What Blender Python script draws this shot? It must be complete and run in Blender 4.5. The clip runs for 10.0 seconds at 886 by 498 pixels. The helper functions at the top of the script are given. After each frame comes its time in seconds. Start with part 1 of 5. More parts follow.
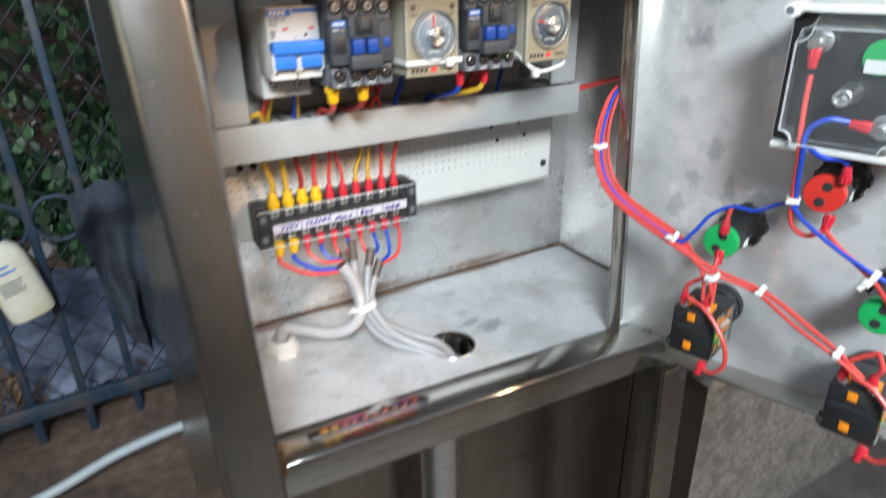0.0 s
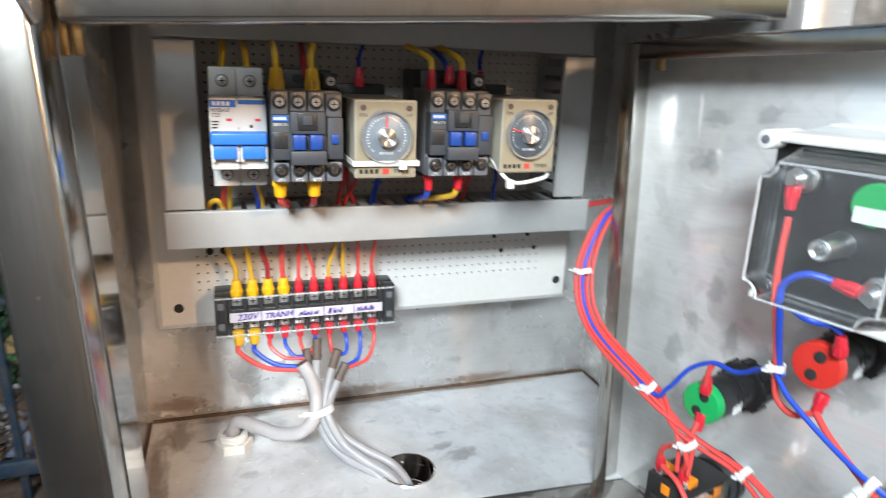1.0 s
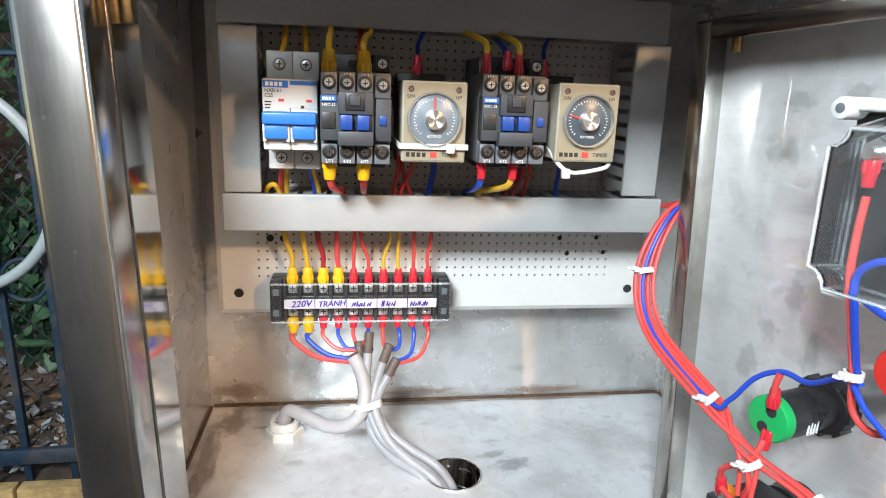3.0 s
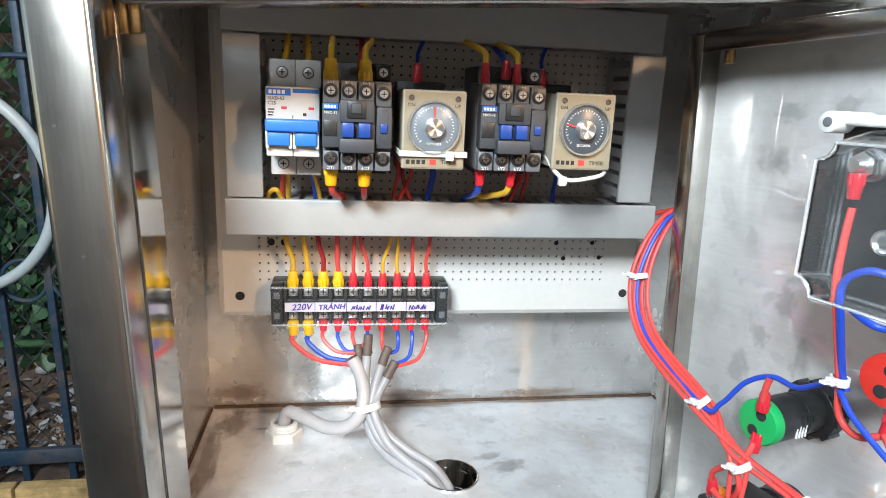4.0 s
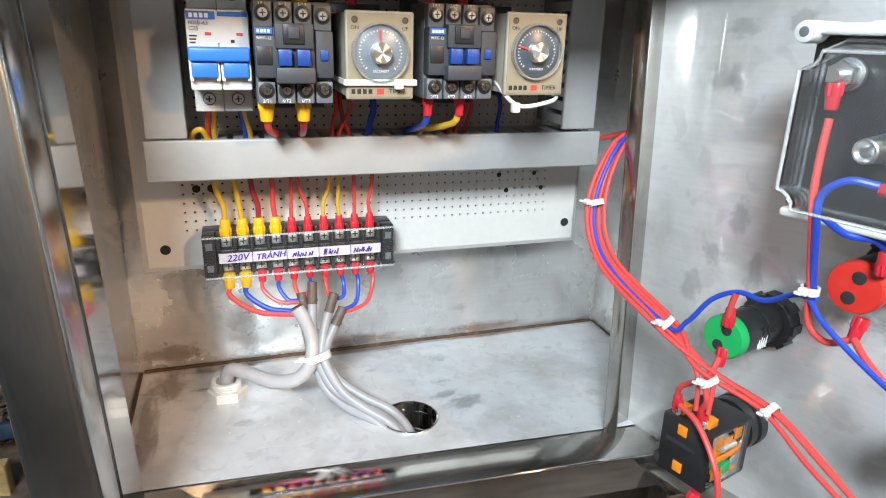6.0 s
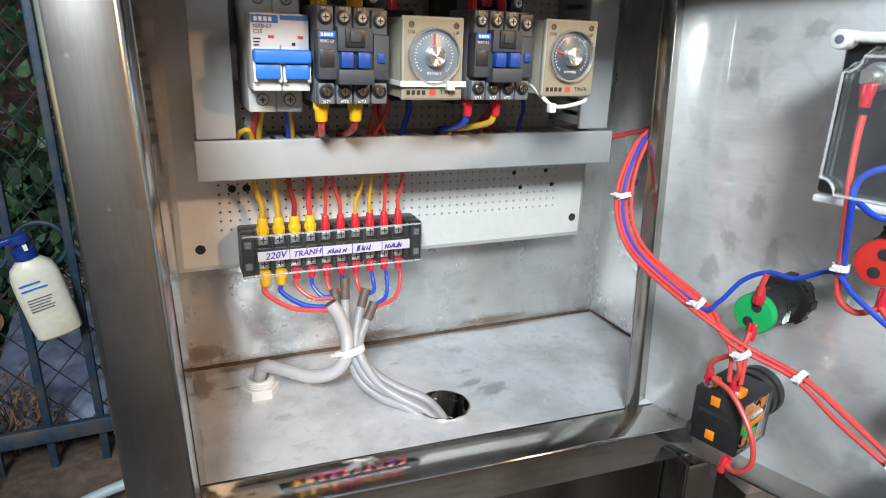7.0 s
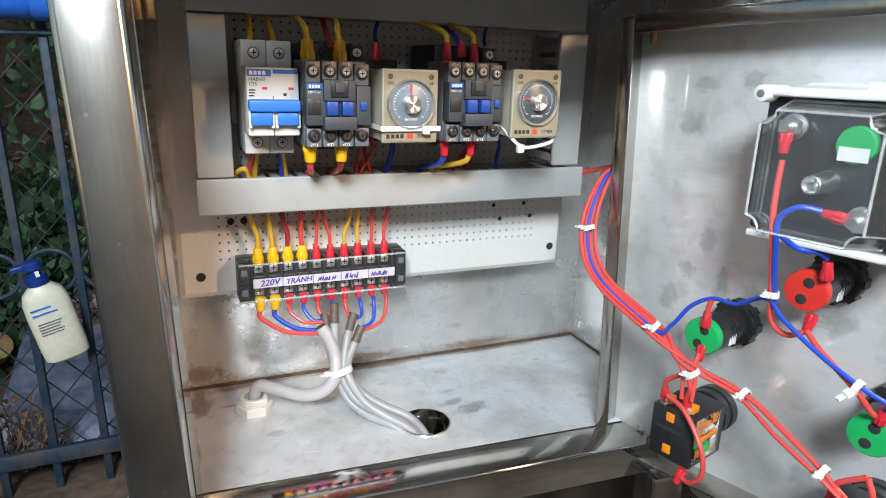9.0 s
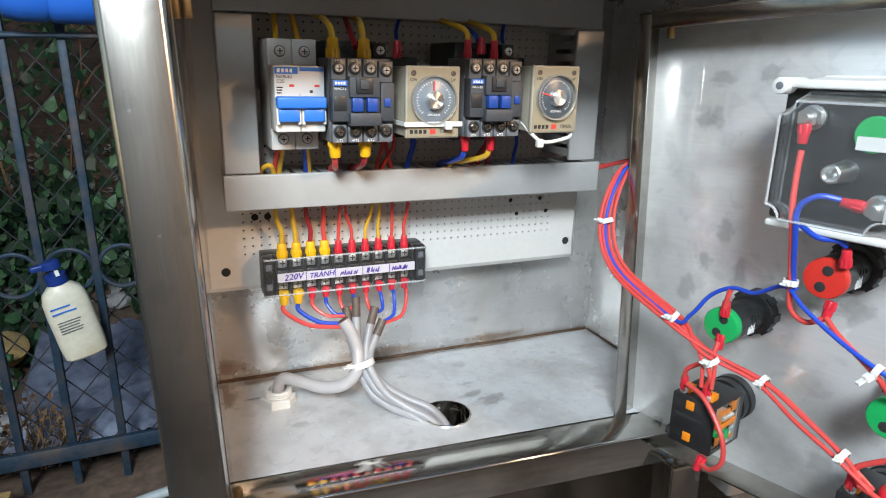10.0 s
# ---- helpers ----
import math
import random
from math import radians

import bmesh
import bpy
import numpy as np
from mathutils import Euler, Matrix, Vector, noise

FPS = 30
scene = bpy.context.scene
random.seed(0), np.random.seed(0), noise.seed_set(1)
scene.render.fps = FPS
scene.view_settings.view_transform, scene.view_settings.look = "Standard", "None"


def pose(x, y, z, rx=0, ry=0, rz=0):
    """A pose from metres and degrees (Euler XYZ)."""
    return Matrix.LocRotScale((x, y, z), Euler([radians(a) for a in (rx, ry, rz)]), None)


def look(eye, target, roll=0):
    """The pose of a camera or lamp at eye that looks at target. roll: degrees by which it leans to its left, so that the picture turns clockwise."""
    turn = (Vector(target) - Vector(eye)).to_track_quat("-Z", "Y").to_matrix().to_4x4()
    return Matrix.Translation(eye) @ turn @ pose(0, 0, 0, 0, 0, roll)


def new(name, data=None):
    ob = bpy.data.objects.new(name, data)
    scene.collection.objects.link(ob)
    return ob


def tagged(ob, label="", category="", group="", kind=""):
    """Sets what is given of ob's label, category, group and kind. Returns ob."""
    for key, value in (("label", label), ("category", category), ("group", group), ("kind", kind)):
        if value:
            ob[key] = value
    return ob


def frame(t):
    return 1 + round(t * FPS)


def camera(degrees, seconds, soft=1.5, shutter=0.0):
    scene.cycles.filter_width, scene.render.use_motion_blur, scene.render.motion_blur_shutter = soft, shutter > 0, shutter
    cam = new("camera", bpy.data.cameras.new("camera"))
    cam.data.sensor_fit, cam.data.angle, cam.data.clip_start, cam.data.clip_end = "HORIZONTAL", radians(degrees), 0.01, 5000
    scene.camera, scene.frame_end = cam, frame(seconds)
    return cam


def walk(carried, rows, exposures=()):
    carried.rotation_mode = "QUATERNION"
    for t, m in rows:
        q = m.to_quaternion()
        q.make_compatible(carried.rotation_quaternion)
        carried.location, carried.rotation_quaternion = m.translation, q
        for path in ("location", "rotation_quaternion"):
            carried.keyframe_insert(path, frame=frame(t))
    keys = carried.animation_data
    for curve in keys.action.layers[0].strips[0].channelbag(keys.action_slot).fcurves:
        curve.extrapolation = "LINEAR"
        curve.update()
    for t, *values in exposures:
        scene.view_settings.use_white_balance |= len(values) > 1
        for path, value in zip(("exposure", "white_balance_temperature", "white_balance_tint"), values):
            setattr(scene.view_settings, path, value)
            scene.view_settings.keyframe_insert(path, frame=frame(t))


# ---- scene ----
cam = camera(69.0, 10.0, soft=1.0, shutter=0.5)
PATH = [
    (0, (-0.016, 0.029, 1.286), (0.9, 1.611, 0.473), -0.9),
    (0.5, (0.049, 0.046, 1.286), (0.969, 1.716, 0.682), -2.1),
    (1, (0.108, 0.02, 1.287), (0.712, 1.845, 0.735), 2.1),
    (1.5, (0.134, 0.017, 1.262), (0.474, 1.928, 0.778), 3.1),
    (2, (0.14, 0.018, 1.26), (0.426, 1.942, 0.794), 2.6),
    (2.5, (0.147, 0.021, 1.259), (0.435, 1.942, 0.782), 2.0),
    (4, (0.144, 0.013, 1.264), (0.444, 1.933, 0.793), 2.5),
    (4.5, (0.146, 0.01, 1.265), (0.462, 1.929, 0.8), 1.9),
    (5, (0.148, 0.014, 1.259), (0.498, 1.914, 0.741), 1.6),
    (5.5, (0.145, 0.022, 1.254), (0.533, 1.894, 0.668), 1.5),
    (5.7, (0.138, 0.031, 1.256), (0.6, 1.874, 0.632), 1.5),
    (6.8, (0.055, 0.043, 1.251), (0.812, 1.784, 0.623), 1.7),
    (7, (0.049, 0.039, 1.253), (0.803, 1.784, 0.634), 2.0),
    (7.5, (0.048, 0.025, 1.259), (0.796, 1.777, 0.649), 2.8),
    (8, (0.049, 0.013, 1.262), (0.781, 1.776, 0.665), 2.7),
    (8.5, (0.05, 0.002, 1.27), (0.79, 1.774, 0.712), 2.4),
    (9, (0.052, -0.002, 1.268), (0.797, 1.772, 0.721), 1.8),
    (9.5, (0.046, -0.004, 1.269), (0.796, 1.768, 0.722), 1.8),
    (10, (0.037, -0.007, 1.265), (0.768, 1.773, 0.72), 1.3),
]
walk(cam, [(t, look(eye, target, roll)) for t, eye, target, roll in PATH], [(0, 0.04), (1, 0.22), (2.5, 0.26), (5.5, 0.24), (7, 0.03), (9, 0.05), (10, 0.0)])

# ---- light ----
world = bpy.data.worlds.new("dusk_sky")
scene.world = world
world.use_nodes = True
wn = world.node_tree.nodes
sky = wn.new("ShaderNodeTexSky")
sky.sky_type, sky.sun_disc, sky.sun_elevation, sky.sun_rotation = "NISHITA", False, radians(14), radians(200)
world.node_tree.links.new(sky.outputs["Color"], wn["Background"].inputs["Color"])
wn["Background"].inputs["Strength"].default_value = 0.14


def lamp(name, kind, eye, target, power, colour, size):
    data = bpy.data.lights.new(name, kind)
    data.energy, data.color = power, colour
    if kind == "AREA":
        data.shape, data.size, data.size_y = "RECTANGLE", size[0], size[1]
    else:
        data.shadow_soft_size = size
    ob = new(name, data)
    ob.matrix_world = look(eye, target)
    return ob


lamp("yard_lamp", "POINT", (1.00, -1.05, 1.88), (0.2, 0.5, 1.2), 68, (1.0, 0.65, 0.38), 0.05)
lamp("work_light", "AREA", (-0.38, -0.90, 2.06), (0.22, 0.45, 1.05), 53, (0.84, 0.94, 1.0), (0.45, 0.36))

# ---- materials ----
def material(name, colour, rough=0.5, metal=0.0, vary=0.12, scale=60.0, bump=0.05, stretch=(1, 1, 1), dark=None, stain=6.0, coat=0.0, spots=None, aniso=0.0):
    """A node material: base colour with grain and blotches at two scales, roughness that follows them and a fine bump."""
    m = bpy.data.materials.new(name)
    m.use_nodes = True
    nt = m.node_tree
    nd, ln = nt.nodes, nt.links
    b = nd["Principled BSDF"]
    co = nd.new("ShaderNodeTexCoord")
    mp = nd.new("ShaderNodeMapping")
    mp.inputs["Scale"].default_value = stretch
    ln.new(co.outputs["Object"], mp.inputs["Vector"])
    fine = nd.new("ShaderNodeTexNoise")
    fine.inputs["Scale"].default_value, fine.inputs["Detail"].default_value = scale, 5
    ln.new(mp.outputs["Vector"], fine.inputs["Vector"])
    big = nd.new("ShaderNodeTexNoise")
    big.inputs["Scale"].default_value, big.inputs["Detail"].default_value, big.inputs["Roughness"].default_value = stain, 6, 0.6
    ln.new(co.outputs["Object"], big.inputs["Vector"])
    r1 = nd.new("ShaderNodeValToRGB")
    r1.color_ramp.elements[0].position, r1.color_ramp.elements[1].position = 0.3, 0.7
    lo = [c * (1 - vary) for c in colour]
    hi = [min(1, c * (1 + vary)) for c in colour]
    r1.color_ramp.elements[0].color, r1.color_ramp.elements[1].color = (*lo, 1), (*hi, 1)
    ln.new(fine.outputs["Fac"], r1.inputs["Fac"])
    mix = nd.new("ShaderNodeMix")
    mix.data_type = "RGBA"
    r2 = nd.new("ShaderNodeValToRGB")
    r2.color_ramp.elements[0].position, r2.color_ramp.elements[1].position = 0.48, 0.72
    ln.new(big.outputs["Fac"], r2.inputs["Fac"])
    dk = dark or [c * (1 - vary * 1.5) for c in colour]
    ln.new(r2.outputs["Color"], mix.inputs[0])
    ln.new(r1.outputs["Color"], mix.inputs[6])
    mix.inputs[7].default_value = (*dk, 1)
    colour_out = mix.outputs[2]
    if spots:
        # dried water marks with a sharp edge, and pale specks
        sp = nd.new("ShaderNodeTexNoise")
        sp.inputs["Scale"].default_value, sp.inputs["Detail"].default_value, sp.inputs["Distortion"].default_value = spots[0], 1.5, 0.6
        ln.new(co.outputs["Object"], sp.inputs["Vector"])
        r3 = nd.new("ShaderNodeValToRGB")
        r3.color_ramp.elements[0].position, r3.color_ramp.elements[1].position = 0.59, 0.64
        r3.color_ramp.elements[1].color = (spots[1], spots[1], spots[1], 1)
        ln.new(sp.outputs["Fac"], r3.inputs["Fac"])
        m3 = nd.new("ShaderNodeMix")
        m3.data_type = "RGBA"
        ln.new(r3.outputs["Color"], m3.inputs[0])
        ln.new(colour_out, m3.inputs[6])
        m3.inputs[7].default_value = (*[c * 0.55 for c in colour], 1)
        vo = nd.new("ShaderNodeTexVoronoi")
        vo.inputs["Scale"].default_value = 70
        ln.new(co.outputs["Object"], vo.inputs["Vector"])
        r4 = nd.new("ShaderNodeValToRGB")
        r4.color_ramp.elements[0].position, r4.color_ramp.elements[1].position = 0.045, 0.075
        r4.color_ramp.elements[0].color, r4.color_ramp.elements[1].color = (spots[2], spots[2], spots[2], 1), (0, 0, 0, 1)
        ln.new(vo.outputs["Distance"], r4.inputs["Fac"])
        m4 = nd.new("ShaderNodeMix")
        m4.data_type = "RGBA"
        ln.new(r4.outputs["Color"], m4.inputs[0])
        ln.new(m3.outputs[2], m4.inputs[6])
        m4.inputs[7].default_value = (0.86, 0.85, 0.83, 1)
        colour_out = m4.outputs[2]
    ln.new(colour_out, b.inputs["Base Color"])
    rr = nd.new("ShaderNodeMapRange")
    rr.inputs["To Min"].default_value, rr.inputs["To Max"].default_value = max(0.02, rough - 0.10), min(1, rough + 0.12)
    ln.new(big.outputs["Fac"], rr.inputs["Value"])
    ln.new(rr.outputs["Result"], b.inputs["Roughness"])
    b.inputs["Metallic"].default_value = metal
    if aniso:
        tg = nd.new("ShaderNodeTangent")
        tg.direction_type, tg.axis = "RADIAL", "Z"
        b.inputs["Anisotropic"].default_value, b.inputs["Anisotropic Rotation"].default_value = aniso, 0.25
        ln.new(tg.outputs["Tangent"], b.inputs["Tangent"])
    b.inputs["Coat Weight"].default_value = coat
    if bump:
        bp = nd.new("ShaderNodeBump")
        bp.inputs["Strength"].default_value, bp.inputs["Distance"].default_value = bump, 0.002
        ln.new(fine.outputs["Fac"], bp.inputs["Height"])
        ln.new(bp.outputs["Normal"], b.inputs["Normal"])
    return m


def glassy(name, colour, rough=0.05, haze=0.05, ior=1.45):
    """Clear plastic: see-through, with a real gloss and a little haze."""
    m = bpy.data.materials.new(name)
    m.use_nodes = True
    nd, ln = m.node_tree.nodes, m.node_tree.links
    b = nd["Principled BSDF"]
    b.inputs["Base Color"].default_value = (*colour, 1)
    b.inputs["Roughness"].default_value = 0.4
    tr = nd.new("ShaderNodeBsdfTransparent")
    tr.inputs["Color"].default_value = (*[0.45 + 0.55 * c for c in colour], 1)
    hz = nd.new("ShaderNodeMixShader")
    hz.inputs["Fac"].default_value = haze
    ln.new(tr.outputs["BSDF"], hz.inputs[1])
    ln.new(b.outputs["BSDF"], hz.inputs[2])
    gl = nd.new("ShaderNodeBsdfGlossy")
    gl.inputs["Roughness"].default_value = rough
    fr = nd.new("ShaderNodeFresnel")
    fr.inputs["IOR"].default_value = ior
    mx = nd.new("ShaderNodeMixShader")
    ln.new(fr.outputs["Fac"], mx.inputs["Fac"])
    ln.new(hz.outputs["Shader"], mx.inputs[1])
    ln.new(gl.outputs["BSDF"], mx.inputs[2])
    ln.new(mx.outputs["Shader"], nd["Material Output"].inputs["Surface"])
    return m


STEEL = material("stainless_sheet", (0.66, 0.655, 0.645), 0.27, 0.62, 0.04, 90, 0.012, (0.4, 0.4, 5), (0.49, 0.47, 0.44), 9, spots=(80, 0.22, 0.7), aniso=0.88)
STEEL_DOOR = material("hazy_stainless_door", (0.78, 0.785, 0.785), 0.40, 0.42, 0.04, 90, 0.01, (0.4, 0.4, 5), (0.54, 0.535, 0.52), 16, coat=0.8, spots=(55, 0.20, 0.4), aniso=0.3)
STEEL_DOOR.node_tree.nodes["Principled BSDF"].inputs["Coat IOR"].default_value = 2.4
STEEL_DOOR.node_tree.nodes["Principled BSDF"].inputs["Coat Roughness"].default_value = 0.02
STEEL_FLOOR = material("stainless_shelf", (0.69, 0.705, 0.72), 0.34, 0.38, 0.06, 60, 0.03, (1, 1, 1), (0.46, 0.455, 0.445), 14, spots=(95, 0.20, 0.8))
STEEL_TUBE = material("brushed_stainless_tube", (0.50, 0.482, 0.45), 0.20, 1.0, 0.07, 160, 0.012, (5, 5, 0.3), (0.36, 0.335, 0.30), 6, spots=(60, 0.2, 0.5))
MIRROR = material("mirror_finish_stainless", (0.62, 0.60, 0.57), 0.05, 1.0, 0.04, 40, 0.004, (1, 1, 1), (0.52, 0.49, 0.45), 14)
STEEL_SILL = material("polished_stainless", (0.66, 0.65, 0.62), 0.06, 1.0, 0.06, 60, 0.012, (0.4, 6, 6), (0.38, 0.36, 0.33), 9)
# darker base than the other sheets, with blotches darker still
STEEL_DARK = material("dark_blotched_stainless", (0.34, 0.31, 0.28), 0.24, 1.0, 0.12, 60, 0.03, (3, 3, 0.5), (0.18, 0.16, 0.14), 8)
RUST = material("rusty_weld", (0.10, 0.055, 0.03), 0.75, 0.2, 0.4, 180, 0.3, dark=(0.05, 0.03, 0.02), stain=60)
PLATE = material("cream_enamel_plate", (0.62, 0.605, 0.58), 0.46, 0, 0.03, 200, 0.01, dark=(0.60, 0.58, 0.54), stain=10)
DUCT = material("grey_pvc_duct", (0.36, 0.36, 0.355), 0.38, 0, 0.03, 200, 0.015, dark=(0.33, 0.33, 0.325), stain=18)
# near-black colour that stands for the shade inside holes, slots and gaps
HOLE = material("painted_gap_shade", (0.02, 0.02, 0.02), 0.8, 0, 0.2, 90, 0)
WHITE_P = material("white_grey_moulding", (0.50, 0.50, 0.49), 0.42, 0, 0.03, 250, 0.02, dark=(0.46, 0.46, 0.45), stain=30)
WHITE = material("white_moulding", (0.64, 0.64, 0.62), 0.38, 0, 0.02, 250, 0.015, dark=(0.59, 0.59, 0.57), stain=25)
CREAM = material("gold_grey_timer_face", (0.31, 0.270, 0.190), 0.40, 0.15, 0.04, 250, 0.02, dark=(0.27, 0.235, 0.16), stain=30)
TIMER_BODY = material("beige_timer_case", (0.36, 0.33, 0.265), 0.42, 0, 0.04, 250, 0.02, dark=(0.34, 0.31, 0.245), stain=30)
BLUE = material("blue_moulding", (0.03, 0.17, 0.62), 0.35, 0, 0.06, 250, 0.01)
BLUE_BTN = material("blue_contact_slider", (0.012, 0.055, 0.27), 0.38, 0, 0.08, 250, 0.01)
CHARCOAL = material("charcoal_moulding", (0.043, 0.047, 0.056), 0.52, 0, 0.10, 300, 0.03, dark=(0.045, 0.05, 0.055), stain=40)
GREY_M = material("mid_grey_moulding", (0.130, 0.139, 0.155), 0.50, 0, 0.08, 300, 0.03, dark=(0.13, 0.137, 0.145), stain=40)
BLACK = material("black_plastic", (0.016, 0.016, 0.017), 0.36, 0, 0.2, 250, 0.03, dark=(0.03, 0.03, 0.03), stain=40)
SCREW = material("zinc_screw", (0.70, 0.70, 0.69), 0.34, 0.75, 0.12, 300, 0.1, dark=(0.4, 0.4, 0.38), stain=90)
BRASS = material("brass_pin", (0.42, 0.27, 0.12), 0.36, 1.0, 0.2, 200, 0.1, dark=(0.20, 0.12, 0.06), stain=70)
RED_W = material("red_wire_pvc", (0.60, 0.062, 0.055), 0.36, 0, 0.06, 200, 0.01, stain=50)
BLUE_W = material("blue_wire_pvc", (0.015, 0.06, 0.45), 0.36, 0, 0.06, 200, 0.01, stain=50)
YEL_W = material("yellow_wire_pvc", (0.62, 0.37, 0.03), 0.38, 0, 0.06, 200, 0.01, stain=50)
DRED_W = material("dark_red_wire_pvc", (0.30, 0.02, 0.025), 0.36, 0, 0.06, 200, 0.01, stain=50)
RED_L = material("red_lug_sleeve", (0.56, 0.02, 0.035), 0.34, 0, 0.08, 200, 0.02, stain=60)
YEL_L = material("yellow_lug_sleeve", (0.78, 0.44, 0.01), 0.36, 0, 0.08, 200, 0.02, stain=60)
CABLE = material("grey_cable_sheath", (0.30, 0.305, 0.32), 0.38, 0, 0.04, 160, 0.015, dark=(0.23, 0.23, 0.245), stain=30)
CABLE_W = material("white_cable_sheath", (0.38, 0.37, 0.38), 0.36, 0, 0.04, 160, 0.015, dark=(0.33, 0.315, 0.315), stain=30)
TAPE = material("brown_grey_sheath_end", (0.10, 0.075, 0.062), 0.5, 0, 0.2, 160, 0.03, stain=50)
NYLON = material("white_nylon", (0.70, 0.70, 0.67), 0.40, 0, 0.03, 200, 0.01, stain=40)
GREEN = material("green_lamp_cap", (0.01, 0.34, 0.09), 0.35, 0, 0.06, 200, 0.015, stain=50)
REDCAP = material("red_lamp_cap", (0.56, 0.03, 0.02), 0.35, 0, 0.06, 200, 0.015, stain=50)
ORANGE = material("orange_contact_carrier", (0.80, 0.24, 0.01), 0.38, 0, 0.08, 200, 0.02, stain=60)
PAPER = material("paper_label", (0.50, 0.48, 0.53), 0.8, 0, 0.03, 200, 0.02, stain=40)
INK = material("violet_ink", (0.06, 0.03, 0.26), 0.6, 0, 0.1, 200, 0)
PRINT_W = material("white_print", (0.75, 0.75, 0.75), 0.5, 0, 0.02, 200, 0)
PRINT_K = material("black_print", (0.02, 0.02, 0.02), 0.5, 0, 0.02, 200, 0)
PRINT_R = material("red_print", (0.62, 0.05, 0.04), 0.5, 0, 0.02, 200, 0)
DIAL = material("dark_dial", (0.07, 0.085, 0.10), 0.30, 0, 0.08, 200, 0, stain=60)
# dark dial, lightened to carry the sky's reflection in its clear cover
DIAL_SHEEN = material("dark_dial_with_sky_sheen", (0.17, 0.20, 0.23), 0.30, 0, 0.08, 200, 0, stain=60)
SPUN = material("spun_aluminium_cap", (0.86, 0.86, 0.85), 0.34, 1.0, 0.05, 160, 0.02, stain=80, aniso=0.9)
SPUN.node_tree.nodes["Tangent"].axis = "Y"
KNOB = material("spun_aluminium_knob", (0.86, 0.86, 0.85), 0.30, 1.0, 0.08, 160, 0.03, stain=80)
CLEAR = glassy("clear_polycarbonate", (0.94, 0.96, 0.97), 0.04, 0.008, 1.25)
EDGE = glassy("polished_plastic_edge", (0.9, 0.93, 0.95), 0.1, 0.2)
HAZY = glassy("hazy_polycarbonate", (0.94, 0.96, 0.97), 0.05, 0.022, 1.22)
CLEAR_DIAL = glassy("clear_dial_rim", (0.95, 0.97, 1.0), 0.05, 0.16)
FENCE = material("blue_painted_fence_bar", (0.022, 0.045, 0.075), 0.55, 0.3, 0.25, 120, 0.15, dark=(0.10, 0.08, 0.07), stain=18)
FENCE_WIRE = material("rusted_mesh_wire", (0.05, 0.055, 0.06), 0.7, 0.4, 0.3, 160, 0.1, stain=30)
SOIL = material("brown_wet_soil", (0.13, 0.085, 0.060), 0.75, 0, 0.35, 55, 0.6, dark=(0.035, 0.028, 0.024), stain=9)
PAVING = material("dark_wet_concrete", (0.13, 0.125, 0.12), 0.6, 0, 0.2, 60, 0.3, dark=(0.07, 0.066, 0.062), stain=4)
LEAF = material("ivy_leaf", (0.014, 0.042, 0.014), 0.45, 0, 0.35, 60, 0.1, dark=(0.010, 0.030, 0.010), stain=5)
LEAF_B = material("light_ivy_leaf", (0.065, 0.150, 0.058), 0.42, 0, 0.3, 60, 0.1, dark=(0.035, 0.090, 0.030), stain=5)
DEAD = material("dead_leaf", (0.17, 0.095, 0.045), 0.8, 0, 0.4, 60, 0.1, dark=(0.07, 0.045, 0.03), stain=12)
SCRAP = material("pale_scrap", (0.45, 0.44, 0.42), 0.7, 0, 0.3, 60, 0.1, dark=(0.22, 0.21, 0.20), stain=20)
STONE = material("grey_rubble", (0.38, 0.36, 0.35), 0.8, 0, 0.3, 60, 0.4, dark=(0.18, 0.17, 0.17), stain=20)
CLOTH = material("grey_rag", (0.085, 0.095, 0.125), 0.9, 0, 0.15, 500, 0.3, dark=(0.035, 0.04, 0.055), stain=25)
BOTTLE = material("yellowed_white_bottle", (0.66, 0.62, 0.50), 0.38, 0, 0.06, 120, 0.03, dark=(0.50, 0.42, 0.27), stain=16)
BLUE_CAP = material("blue_pump_cap", (0.01, 0.035, 0.20), 0.35, 0, 0.06, 200, 0.01)
BLUE_JUG = glassy("blue_water_jug", (0.03, 0.20, 0.90), 0.08, 0.8)
HOSE = material("pale_hose", (0.36, 0.40, 0.41), 0.45, 0, 0.08, 120, 0.03, stain=20)
PLYWOOD = material("yellow_weathered_board", (0.50, 0.33, 0.13), 0.75, 0, 0.2, 60, 0.2, (1, 6, 6), (0.14, 0.09, 0.04), 16)
# the paler bluish second colour paints glints on the wet folds
WATER = material("wet_plastic_with_painted_glints", (0.14, 0.16, 0.22), 0.20, 0, 0.3, 30, 0.5, dark=(0.30, 0.33, 0.42), stain=14)


